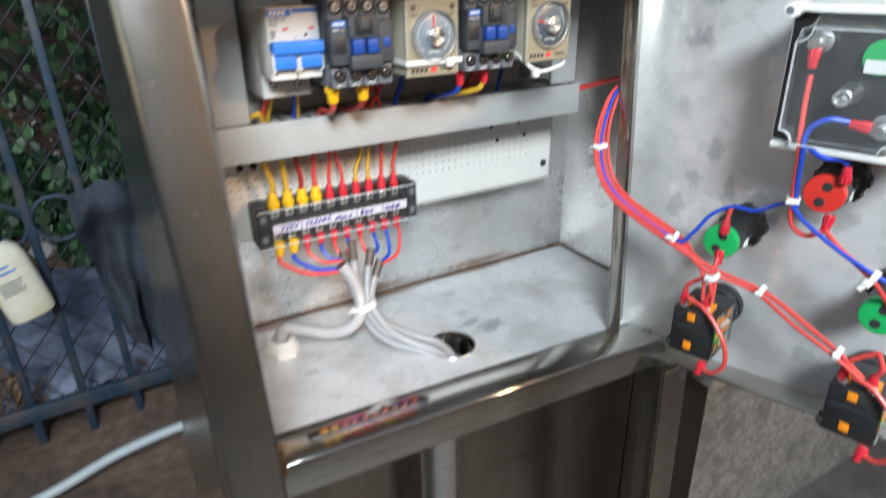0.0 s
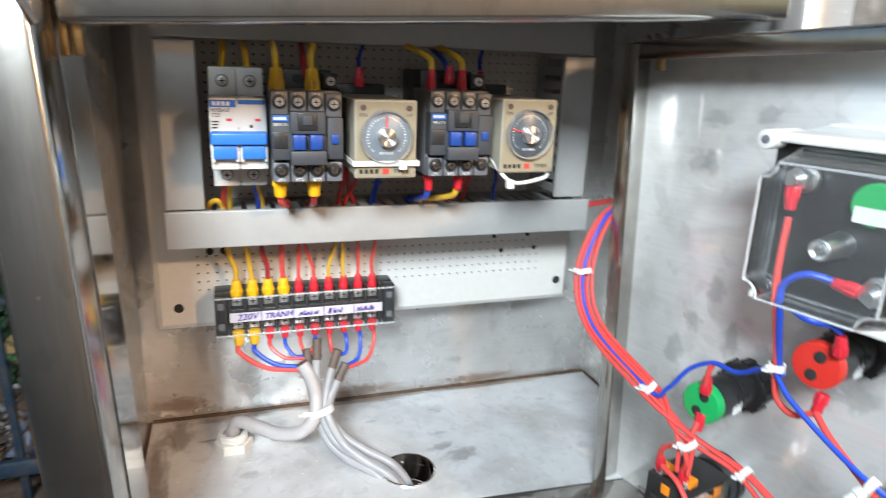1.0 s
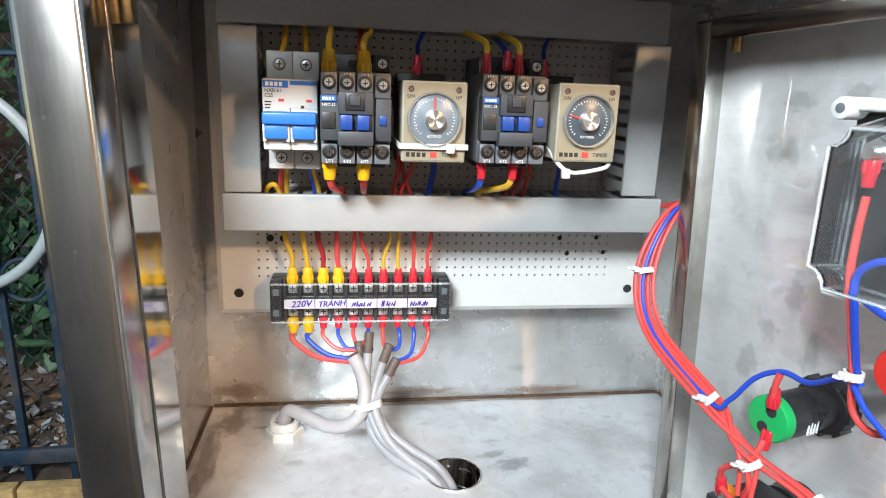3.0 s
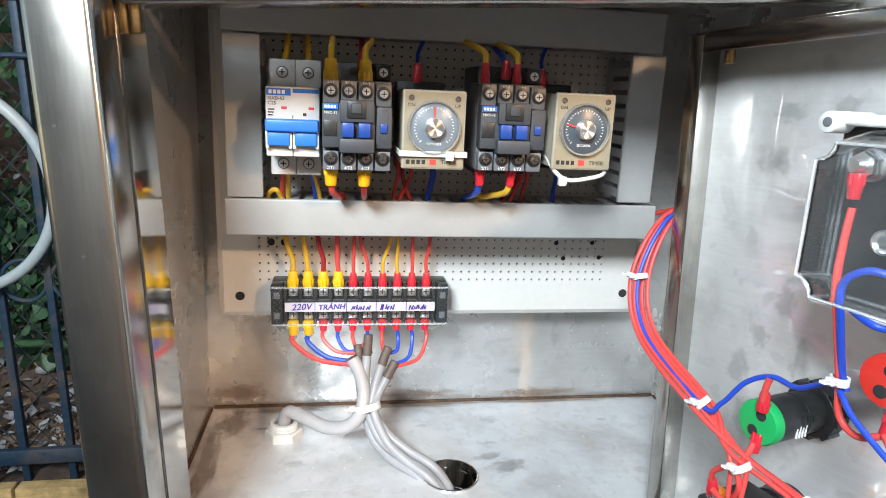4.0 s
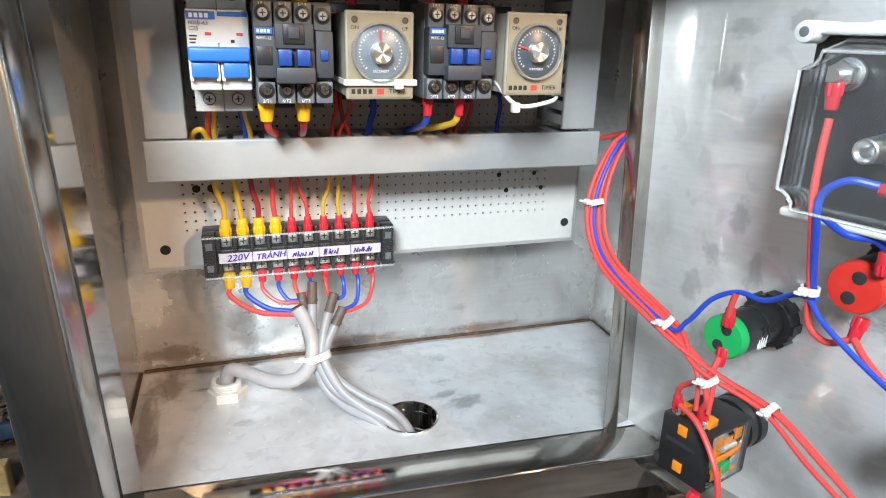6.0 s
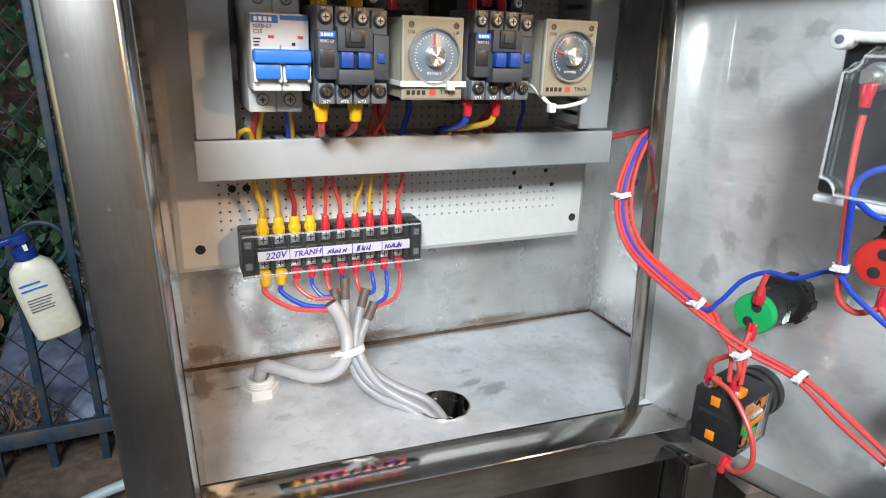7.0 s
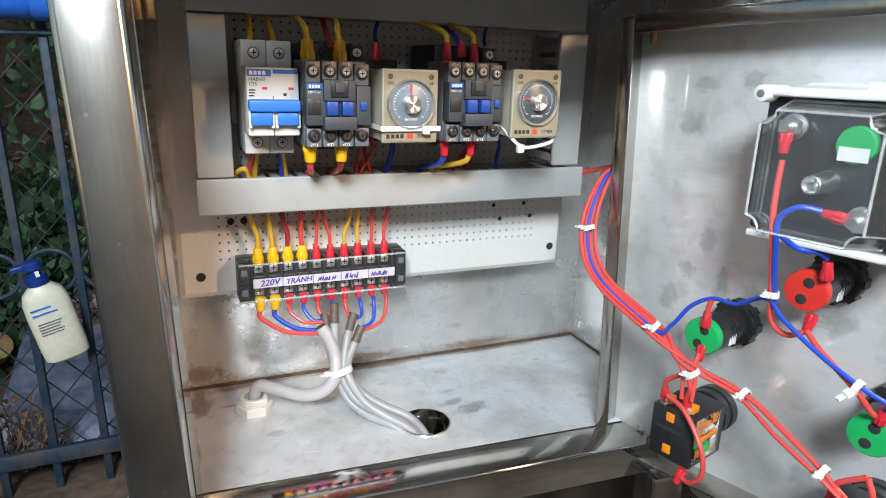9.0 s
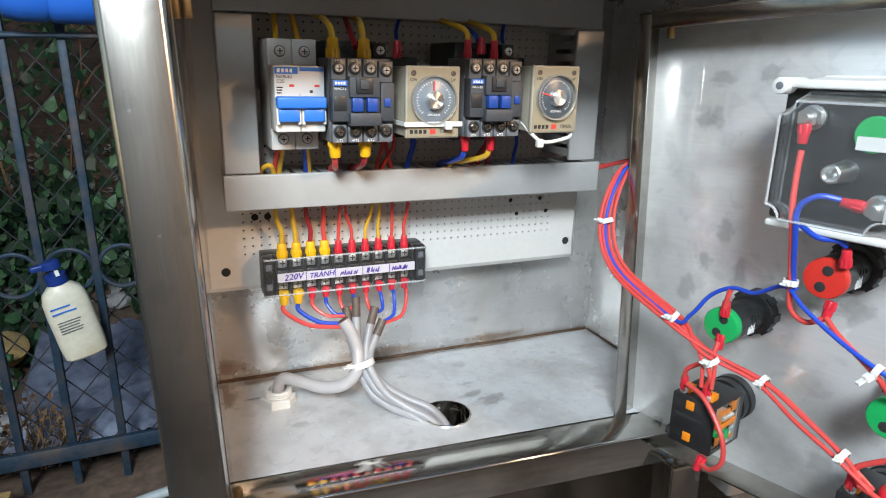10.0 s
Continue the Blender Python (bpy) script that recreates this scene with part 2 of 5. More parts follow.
def stain_material(name, colour, amount, rough=0.45, scale=3.0):
    """A dried mark with an uneven outline on a unit disc; what it lies on shows through."""
    m = bpy.data.materials.new(name)
    m.use_nodes = True
    nd, ln = m.node_tree.nodes, m.node_tree.links
    b = nd["Principled BSDF"]
    b.inputs["Base Color"].default_value = (*colour, 1)
    b.inputs["Roughness"].default_value = rough
    co, info = nd.new("ShaderNodeTexCoord"), nd.new("ShaderNodeObjectInfo")
    no = nd.new("ShaderNodeTexNoise")
    no.noise_dimensions = "4D"
    no.inputs["Scale"].default_value, no.inputs["Detail"].default_value, no.inputs["Roughness"].default_value = scale, 5, 0.6
    ln.new(co.outputs["Object"], no.inputs["Vector"])
    wmul = nd.new("ShaderNodeMath")
    wmul.operation = "MULTIPLY"
    wmul.inputs[1].default_value = 40
    ln.new(info.outputs["Random"], wmul.inputs[0])
    ln.new(wmul.outputs[0], no.inputs["W"])
    ra = nd.new("ShaderNodeVectorMath")
    ra.operation = "LENGTH"
    ln.new(co.outputs["Object"], ra.inputs[0])
    sub = nd.new("ShaderNodeMath")
    sub.operation = "MULTIPLY_ADD"
    sub.inputs[1].default_value = -1.0
    ln.new(ra.outputs["Value"], sub.inputs[0])
    ln.new(no.outputs["Fac"], sub.inputs[2])
    mr = nd.new("ShaderNodeMapRange")
    mr.interpolation_type = "SMOOTHSTEP"
    mr.inputs["From Min"].default_value, mr.inputs["From Max"].default_value, mr.inputs["To Max"].default_value = 0.02, 0.36, amount
    ln.new(sub.outputs[0], mr.inputs["Value"])
    tr, mx = nd.new("ShaderNodeBsdfTransparent"), nd.new("ShaderNodeMixShader")
    ln.new(mr.outputs["Result"], mx.inputs["Fac"])
    ln.new(tr.outputs["BSDF"], mx.inputs[1])
    ln.new(b.outputs["BSDF"], mx.inputs[2])
    ln.new(mx.outputs["Shader"], nd["Material Output"].inputs["Surface"])
    return m


SMUDGE = stain_material("oily_smudge", (0.24, 0.24, 0.235), 0.27)
WATER_MARK = stain_material("dried_water_mark", (0.26, 0.26, 0.255), 0.18, 0.5, 5.0)
BROWN_MARK = stain_material("brown_rust_and_warm_light", (0.20, 0.105, 0.05), 0.42, 0.6, 4.0)
WET_MARK = stain_material("grey_glue_smear", (0.15, 0.13, 0.115), 0.32, 0.3, 4.5)


# ---- mesh tools ----
def link(name, bm, mat, parent=None, label="", smooth=True):
    me = bpy.data.meshes.new(name)
    bm.normal_update()
    bm.to_mesh(me)
    bm.free()
    mats = mat if isinstance(mat, (list, tuple)) else [mat]
    for x in mats:
        me.materials.append(x)
    if smooth:
        me.polygons.foreach_set("use_smooth", [True] * len(me.polygons))
        me.set_sharp_from_angle(angle=radians(35))
    ob = new(name, me)
    if parent:
        ob.parent = parent
    if label:
        ob["label"] = label
    return ob


def part(name, bm, mat, parent, label=""):
    return link(name, bm, mat, parent, label)


def thing(name, label, category, m=None, group="", kind=""):
    ob = new(name)
    ob.empty_display_size = 0.01
    if m is not None:
        ob.matrix_world = m
    return tagged(ob, label, category, group, kind)


def box(bm, x0, x1, y0, y1, z0, z1, bevel=0.0, seg=2, mi=0):
    m = Matrix.Translation(((x0 + x1) / 2, (y0 + y1) / 2, (z0 + z1) / 2)) @ Matrix.Diagonal((abs(x1 - x0), abs(y1 - y0), abs(z1 - z0), 1))
    vs = bmesh.ops.create_cube(bm, size=1, matrix=m)["verts"]
    faces = {f for v in vs for f in v.link_faces}
    for f in faces:
        f.material_index = mi
    if bevel:
        es = list({e for v in vs for e in v.link_edges})
        bmesh.ops.bevel(bm, geom=es, offset=bevel, segments=seg, affect="EDGES", profile=0.5, material=-1)
    return bm


def slab(*a, bevel=0.0, seg=2):
    return box(bmesh.new(), *a, bevel=bevel, seg=seg)


def cyl(bm, p0, p1, r0, r1=None, n=24, bevel=0.0, mi=0):
    p0, p1 = Vector(p0), Vector(p1)
    r1 = r0 if r1 is None else r1
    d = p1 - p0
    m = Matrix.Translation((p0 + p1) / 2) @ d.to_track_quat("Z", "Y").to_matrix().to_4x4()
    vs = bmesh.ops.create_cone(bm, cap_ends=True, segments=n, radius1=r0, radius2=r1, depth=d.length, matrix=m)["verts"]
    for f in {f for v in vs for f in v.link_faces}:
        f.material_index = mi
    if bevel:
        caps = [f for f in {f for v in vs for f in v.link_faces} if len(f.verts) == n]
        bmesh.ops.bevel(bm, geom=list({e for f in caps for e in f.edges}), offset=bevel, segments=2, affect="EDGES", profile=0.5, material=-1)
    return bm


def rod(*a, n=24, bevel=0.0):
    return cyl(bmesh.new(), *a, n=n, bevel=bevel)


def lathe(bm, base, axis, profile, n=28):
    """profile: (distance along the axis, radius) pairs, closed at both ends."""
    base, axis = Vector(base), Vector(axis).normalized()
    q = axis.to_track_quat("Z", "Y")
    rings = []
    for h, r in profile:
        rings.append([bm.verts.new(base + q @ Vector((r * math.cos(a), r * math.sin(a), h))) for a in [2 * math.pi * i / n for i in range(n)]])
    for a, b in zip(rings, rings[1:]):
        for i in range(n):
            bm.faces.new((a[i], a[(i + 1) % n], b[(i + 1) % n], b[i]))
    bm.faces.new(rings[0][::-1])
    bm.faces.new(rings[-1])
    return bm


def spline(pts, per=8):
    """A smooth line through the points."""
    p = [Vector(q) for q in pts]
    p = [2 * p[0] - p[1]] + p + [2 * p[-1] - p[-2]]
    out = []
    for i in range(1, len(p) - 2):
        for k in range(per):
            t = k / per
            a, b, c, d = p[i - 1], p[i], p[i + 1], p[i + 2]
            out.append(0.5 * ((2 * b) + (c - a) * t + (2 * a - 5 * b + 4 * c - d) * t * t + (3 * b - a - 3 * c + d) * t ** 3))
    out.append(p[-2])
    return out


def pipe(bm, pts, r, n=10, per=8, r_end=None, mi=0):
    line = spline(pts, per) if per > 1 else [Vector(q) for q in pts]
    up = Vector((0.13, 0.31, 0.94))
    rings = []
    for i, q in enumerate(line):
        d = (line[min(i + 1, len(line) - 1)] - line[max(i - 1, 0)]).normalized()
        s = up - d * up.dot(d)
        s = s.normalized() if s.length > 1e-4 else d.orthogonal().normalized()
        up = s
        w = d.cross(s)
        rr = r if r_end is None else r + (r_end - r) * i / (len(line) - 1)
        rings.append([bm.verts.new(q + rr * (s * math.cos(a) + w * math.sin(a))) for a in [2 * math.pi * k / n for k in range(n)]])
    fs = []
    for a, b in zip(rings, rings[1:]):
        for k in range(n):
            fs.append(bm.faces.new((a[k], a[(k + 1) % n], b[(k + 1) % n], b[k])))
    fs.append(bm.faces.new(rings[0][::-1]))
    fs.append(bm.faces.new(rings[-1]))
    for f in fs:
        f.material_index = mi
    return bm


def tube(pts, r, n=10, per=8):
    return pipe(bmesh.new(), pts, r, n, per)


def words(text, size, m, mat, parent, name="writing", align="CENTER", slant=0.0):
    """Flat lettering, 0.2 mm thick, as a mesh of its own."""
    cu = bpy.data.curves.new(name, "FONT")
    cu.body, cu.size, cu.align_x, cu.align_y, cu.extrude, cu.resolution_u = text, size, align, "CENTER", 0.0001, 2
    cu.shear = slant
    tmp = bpy.data.objects.new(name, cu)
    me = bpy.data.meshes.new_from_object(tmp)
    bpy.data.objects.remove(tmp)
    me.materials.append(mat)
    ob = new(name, me)
    ob.parent = parent
    ob.matrix_basis = m
    return ob


def front(x, y, z):
    """Pose of lettering that faces the viewer (towards -y)."""
    return pose(x, y, z, 90, 0, 0)


# FILL_WALL: for the added wall behind the camera, pale to bounce light
FILL_WALL = material("pale_fill_render", (0.52, 0.50, 0.47), 0.8, 0, 0.15, 70, 0.4, dark=(0.40, 0.38, 0.35), stain=3)
CONCRETE = material("rough_grey_render", (0.24, 0.24, 0.235), 0.8, 0, 0.35, 70, 0.8, dark=(0.13, 0.13, 0.125), stain=12)


def stain(parent, m, w, h, mat, label="dark dried mark"):
    """A thin film of dirt, w by h, in the xz plane of m."""
    bm = bmesh.new()
    bmesh.ops.create_circle(bm, cap_ends=True, segments=28, radius=0.62, matrix=Matrix.Rotation(math.pi / 2, 4, "X"))
    ob = link("stain", bm, mat, parent, label)
    ob.matrix_basis = m @ Matrix.Diagonal((w, 1, h, 1))
    return ob

# ---- the ground and what lies behind the cabinet ----
bm = bmesh.new()
bmesh.ops.create_grid(bm, x_segments=2, y_segments=2, size=40)
tagged(link("ground", bm, PAVING), "dark wet concrete yard floor", "ground", kind="structure")

TER = 0.60          # top of the bank behind the cabinet
FY = 1.05           # the fence's line
bm = bmesh.new()
rows_y = [0.80 + 0.07 * i for i in range(64)]
cols_x = [-2.6 + 0.07 * i for i in range(72)]
grid = []
for y in rows_y:
    line = []
    for x in cols_x:
        rise = 0.0 if y < 1.25 else min(1.0, (y - 1.25) / 2.2) * 0.75
        z = TER + rise + 0.035 * noise.noise((x * 5, y * 5, 0)) + 0.02 * noise.noise((x * 16, y * 16, 3)) - (0.10 if y > 1.15 else 0) * max(0, 1 - abs(y - 1.45) / 0.35)
        line.append(bm.verts.new((x, y, z)))
    grid.append(line)
for a, b in zip(grid, grid[1:]):
    for i in range(len(a) - 1):
        bm.faces.new((a[i], a[i + 1], b[i + 1], b[i]))
lo = [bm.verts.new((v.co.x, v.co.y, 0)) for v in grid[0]]
for i in range(len(lo) - 1):
    bm.faces.new((lo[i], lo[i + 1], grid[0][i + 1], grid[0][i]))
tagged(link("earth_bank", bm, SOIL), "brown wet soil bank littered with leaves and rubble", "bank", kind="structure")

# ---- the cabinet ----
# the front frame sits a little askew to the shelf behind it
SKEW = pose(0.21, 0.345, 1.14) @ pose(0, 0, 0, 0, -1.6, -4.5) @ pose(-0.21, -0.345, -1.14)
cabinet = thing("control_cabinet", "brushed stainless steel control cabinet with its door open", "cabinet", pose(0, 0, 0))
L, R, B, FZ, TZ = 0.030, 0.437, 0.546, 0.990, 1.335
part("back_panel", slab(L - 0.002, R + 0.002, B, B + 0.002, FZ - 0.03, TZ, bevel=0.0004), STEEL, cabinet, "stained stainless back panel")
part("side_panel", slab(L - 0.0015, L, 0.352, B, FZ - 0.03, TZ), STEEL, cabinet)
part("side_panel", slab(R, R + 0.0015, 0.345, B, FZ - 0.03, TZ), STEEL, cabinet)
part("outer_side_panel", slab(0.0155, 0.0170, 0.352, 0.60, 0.0, TZ + 0.02), STEEL_DARK, cabinet, "dark blotched stainless outer side")
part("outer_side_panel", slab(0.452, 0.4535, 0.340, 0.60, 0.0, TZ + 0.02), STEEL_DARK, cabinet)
part("top_panel", slab(0.0155, 0.4535, 0.352, 0.60, TZ, TZ + 0.002), STEEL, cabinet)


def plate_with_hole(x0, x1, ya0, ya1, yb, z, thick, cx, cy, r):
    """A shelf whose front edge runs from ya0 to ya1, with a round hole."""
    bm = bmesh.new()
    n = 48
    top, mid = [], []
    for k in range(n):
        a = 2 * math.pi * k / n
        dx, dy = math.cos(a), math.sin(a)
        ts = []
        if dx > 1e-6: ts.append((x1 - cx) / dx)
        if dx < -1e-6: ts.append((x0 - cx) / dx)
        if dy > 1e-6: ts.append((yb - cy) / dy)
        sl = (ya1 - ya0) / (x1 - x0)
        den = dy - sl * dx
        if den < -1e-6: ts.append((ya0 + sl * (cx - x0) - cy) / den)
        t = min(ts)
        top.append(bm.verts.new((cx + dx * t, cy + dy * t, z)))
        mid.append(bm.verts.new((cx + dx * r, cy + dy * r, z)))
    low = [bm.verts.new((v.co.x, v.co.y, z - thick)) for v in mid]
    for k in range(n):
        j = (k + 1) % n
        bm.faces.new((mid[k], top[k], top[j], mid[j]))
        bm.faces.new((low[k], mid[k], mid[j], low[j]))
    for x, y in ((x0, ya0), (x1, ya1), (x1, yb), (x0, yb)):
        c = min(range(n), key=lambda k: (top[k].co.x - x) ** 2 + (top[k].co.y - y) ** 2)
        top[c].co.x, top[c].co.y = x, y
    return bm


part("shelf", plate_with_hole(L, R, 0.3965, 0.3740, B, FZ, 0.022, 0.222, 0.428, 0.0195), STEEL_FLOOR, cabinet, "pitted stainless shelf with a round cable hole")
bm = bmesh.new()
lathe(bm, (0.222, 0.428, FZ - 0.001), (0, 0, 1), [(0, 0.0205), (0.0022, 0.0205), (0.0026, 0.0200), (0.0022, 0.0192), (-0.02, 0.0192), (-0.02, 0.0205)], 40)
bmesh.ops.delete(bm, geom=[f for f in bm.faces if len(f.verts) > 4], context="FACES")
part("hole_rim", bm, STEEL_SILL, cabinet, "bright rim of the cable hole")
part("weld_seam", tube([(L + 0.003, B - 0.001, FZ + 0.001), (0.15, B - 0.0015, FZ + 0.0012), (0.30, B - 0.001, FZ + 0.0008), (R - 0.002, B - 0.0015, FZ + 0.001)], 0.0016, 6), RUST, cabinet, "rusty brown weld seam")
part("weld_seam", tube([(L + 0.001, B - 0.003, FZ + 0.001), (L + 0.0015, 0.47, FZ + 0.001), (L + 0.001, 0.395, FZ + 0.001)], 0.0015, 6), RUST, cabinet, "rusty brown weld seam")
part("weld_seam", tube([(R - 0.001, B - 0.003, FZ + 0.001), (R - 0.001, 0.47, FZ + 0.001), (R - 0.001, 0.365, FZ + 0.001)], 0.0010, 6), RUST, cabinet)

# marks left by water, rust and glue; the left browns also carry warm light
rs = random.Random(31)
for k in range(12):
    stain(cabinet, pose(rs.uniform(0.10, 0.37), B - 0.0004, rs.uniform(1.005, 1.075)), rs.uniform(.008, .030), rs.uniform(.006, .018), WATER_MARK)
for x, z, w, h in ((0.055, 1.004, .060, .020), (0.20, 0.998, .120, .012), (0.32, 0.997, .100, .010)):
    stain(cabinet, pose(x, B - 0.0005, z), w, h, BROWN_MARK, "brown rust and painted warm light along the seam")
for x, y, w, h in ((0.268, 0.438, .040, .020), (0.255, 0.452, .030, .012)):
    stain(cabinet, pose(x, y, FZ + 0.0004, -90, 0, 12), w, h, WET_MARK, "dark smear beside the cable hole")
# rust at the seams; the left strip also paints the warm lamp's tint
for x, y, w, h in ((0.052, 0.518, .040, .060), (0.042, 0.455, .026, .120), (0.078, 0.506, .024, .006), (0.20, 0.540, .160, .014), (0.10, 0.538, .090, .020), (0.33, 0.541, .150, .010), (0.036, 0.410, .016, .060)):
    stain(cabinet, pose(x, y, FZ + 0.0005, -90), w, h, BROWN_MARK, "brown rust and painted warm light along the seam")
for k in range(9):
    stain(cabinet, pose(rs.uniform(0.08, 0.37), rs.uniform(0.40, 0.53), FZ + 0.0004, -90), rs.uniform(.006, .022), rs.uniform(.006, .016), WATER_MARK)

# dust, weld spatter and fine scratches
rs = random.Random(77)
bm = bmesh.new()
for k in range(70):
    w = rs.uniform(.0003, .0010)
    x, y = rs.uniform(0.07, 0.42), rs.uniform(0.405, 0.54)
    m = pose(x, y, FZ + .0004, 0, 0, rs.uniform(0, 180)) @ Matrix.Diagonal((w * rs.uniform(1, 2.6), w, .0005, 1))
    bmesh.ops.create_icosphere(bm, subdivisions=1, radius=.6, matrix=m)
tagged(link("dust_flecks", bm, NYLON), "white flecks of dust and weld spatter on the shelf", "dust", kind="stuff")
bm = bmesh.new()
for k in range(26):
    x, y, a, n_ = rs.uniform(0.10, 0.42), rs.uniform(0.41, 0.53), rs.uniform(0, math.pi), rs.uniform(.008, .034)
    d = Vector((math.cos(a), math.sin(a), 0)) * n_
    bend = Vector((-d.y, d.x, 0)) * rs.uniform(-.15, .15)
    p = Vector((x, y, FZ + .0001))
    pipe(bm, [p - d / 2, p + bend, p + d / 2], .00013, 4, 3)
tagged(part("scratches", bm, SCREW, cabinet, "fine bright scratches on the shelf"), kind="stuff")
bm = bmesh.new()
for k in range(150):
    x = L + .01 + (R - L - .02) * (k + rs.random()) / 150
    r_ = rs.uniform(.0005, .0012)
    bmesh.ops.create_icosphere(bm, subdivisions=1, radius=r_, matrix=Matrix.Translation((x, B - .0024 + rs.uniform(-.0008, .0008), FZ + .0016 + rs.uniform(-.0006, .0012))))
tagged(part("weld_spatter", bm, RUST, cabinet, "rusty beads along the weld"), kind="stuff")

# front frame of square tube
FT, FB = 1.306, 0.985
LEFT = pose(0.026, 0.336, 1.17) @ pose(0, -0.014, 0, 0, -2.0, -4.5) @ pose(-0.026, -0.336, -1.17)
RAIL = pose(0.21, 0.345, FT) @ pose(0, 0, 0, 0, -3.0, -4.5) @ pose(-0.21, -0.345, -FT)
part("left_post", slab(0.0108, 0.0408, 0.336, 0.3625, 0.012, FT + 0.026, bevel=0.0035, seg=3), STEEL_TUBE, cabinet, "brushed stainless square post with scratches").matrix_basis = LEFT
part("post_cheek", slab(0.0393, 0.0410, 0.363, 0.396, FB - 0.02, FT + 0.02), MIRROR, cabinet, "mirror-bright inner cheek of the post").matrix_basis = LEFT
part("right_post", slab(0.4120, 0.4450, 0.3275, 0.3530, FB - 0.05, FT + 0.028, bevel=0.0035, seg=3), STEEL, cabinet, "brushed stainless square post").matrix_basis = SKEW
part("top_rail", slab(0.0400, 0.4000, 0.3285, 0.3530, FT, FT + 0.028, bevel=0.0035, seg=3), STEEL_TUBE, cabinet, "brushed stainless top rail").matrix_basis = RAIL
part("weld_bead", tube([(0.0375, 0.3215, 1.2965), (0.0345, 0.3212, 1.3020), (0.0310, 0.3215, 1.3085), (0.0275, 0.3212, 1.3150), (0.0240, 0.3215, 1.3220)], 0.0016, 8), STEEL_SILL, cabinet, "ground mitre weld")
SILL = pose(0.21, 0.3540, 0, 0, 0, -3.1)
part("sill", slab(-0.1660, 0.1830, 0.0, 0.0400, 0.9610, FZ - 0.0006, bevel=0.0016, seg=3), STEEL_SILL, cabinet, "polished stainless sill that mirrors the wires").matrix_basis = SILL
part("sill_weld", slab(0.1700, 0.1825, 0.012, 0.024, FZ - 0.0004, FZ + 0.0030, bevel=0.0012), SCREW, cabinet, "bright weld where sill meets post").matrix_basis = SILL
for x in (0.0425, 0.0480):
    bm = cyl(bmesh.new(), (x, 0.366, FT - 0.022), (x, 0.366, FT + 0.012), 0.0024, n=14, bevel=0.0008)
    part("hinge_pin", bm, BRASS, cabinet, "tarnished brass hinge pin").matrix_basis = LEFT
bm = cyl(bmesh.new(), (0.0445, 0.372, FB + 0.002), (0.0445, 0.372, FB + 0.026), 0.0028, n=14, bevel=0.0008)
part("hinge_pin", bm, BRASS, cabinet, "tarnished brass hinge pin").matrix_basis = LEFT
# lower case seen under the sill
part("lower_leg", slab(0.372, 0.400, 0.345, 0.371, 0.0, FB - 0.026, bevel=0.003), STEEL_TUBE, cabinet, "brushed stainless leg").matrix_basis = SKEW
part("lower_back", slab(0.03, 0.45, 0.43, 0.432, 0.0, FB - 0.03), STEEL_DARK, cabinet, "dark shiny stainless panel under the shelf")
part("drain_pipe", rod((0.190, 0.395, 0.0), (0.190, 0.395, FZ - 0.034), 0.016, n=28), KNOB, cabinet, "bright chromed pipe under the shelf")

# ---- mounting plate with its rows of holes ----
PX0, PX1, PZ0, PZ1, PY = 0.047, 0.390, 1.086, 1.325, 0.511
mount = thing("mounting_plate", "cream enamelled perforated steel mounting plate", "mounting plate", pose(0, 0, 0))
PITCH, HR = 0.00663, 0.00088
NX, NZ = 43, 31
gx0, gz0 = 0.0785 - PITCH / 2, 1.1163 - PITCH / 2
verts, faces = [], []


def vert(x, y, z):
    verts.append((x, y, z))
    return len(verts) - 1


gx1, gz1 = gx0 + NX * PITCH, gz0 + NZ * PITCH
for i in range(NX):
    for j in range(NZ):
        x0, z0 = gx0 + i * PITCH, gz0 + j * PITCH
        cx, cz, h = x0 + PITCH / 2, z0 + PITCH / 2, PITCH / 2
        o = [vert(cx + h * a, PY, cz + h * b) for a, b in ((1, 0), (1, 1), (0, 1), (-1, 1), (-1, 0), (-1, -1), (0, -1), (1, -1))]
        q = [vert(cx + HR * math.cos(k * math.pi / 4), PY, cz + HR * math.sin(k * math.pi / 4)) for k in range(8)]
        w = [vert(cx + HR * math.cos(k * math.pi / 4), PY + 0.0016, cz + HR * math.sin(k * math.pi / 4)) for k in range(8)]
        for k in range(8):
            n = (k + 1) % 8
            faces.append((o[k], q[k], q[n], o[n]))
            faces.append((q[k], w[k], w[n], q[n]))
c = [vert(x, PY, z) for x, z in ((PX0 + .004, PZ0 + .004), (PX1 - .004, PZ0 + .004), (PX1 - .004, PZ1), (PX0 + .004, PZ1))]
g = [vert(x, PY, z) for x, z in ((gx0, gz0), (gx1, gz0), (gx1, gz1), (gx0, gz1))]
r = [vert(x, PY + 0.003, z) for x, z in ((PX0, PZ0), (PX1, PZ0), (PX1, PZ1), (PX0, PZ1))]
k_ = [vert(x, PY + 0.026, z) for x, z in ((PX0, PZ0), (PX1, PZ0), (PX1, PZ1), (PX0, PZ1))]
for a in range(4):
    b = (a + 1) % 4
    faces += [(c[a], c[b], g[b], g[a]), (r[a], r[b], c[b], c[a]), (k_[a], k_[b], r[b], r[a])]
me = bpy.data.meshes.new("panel")
me.from_pydata(verts, [], faces)
me.materials.append(PLATE)
ob = new("panel", me)
ob.parent = mount
# solid dark sheet in place of the shaded space behind the plate
part("backing", slab(PX0 + .002, PX1 - .002, PY + 0.016, PY + 0.018, PZ0 + .002, PZ1 - .002), HOLE, mount, "dark sheet that stands for shade behind the holes")
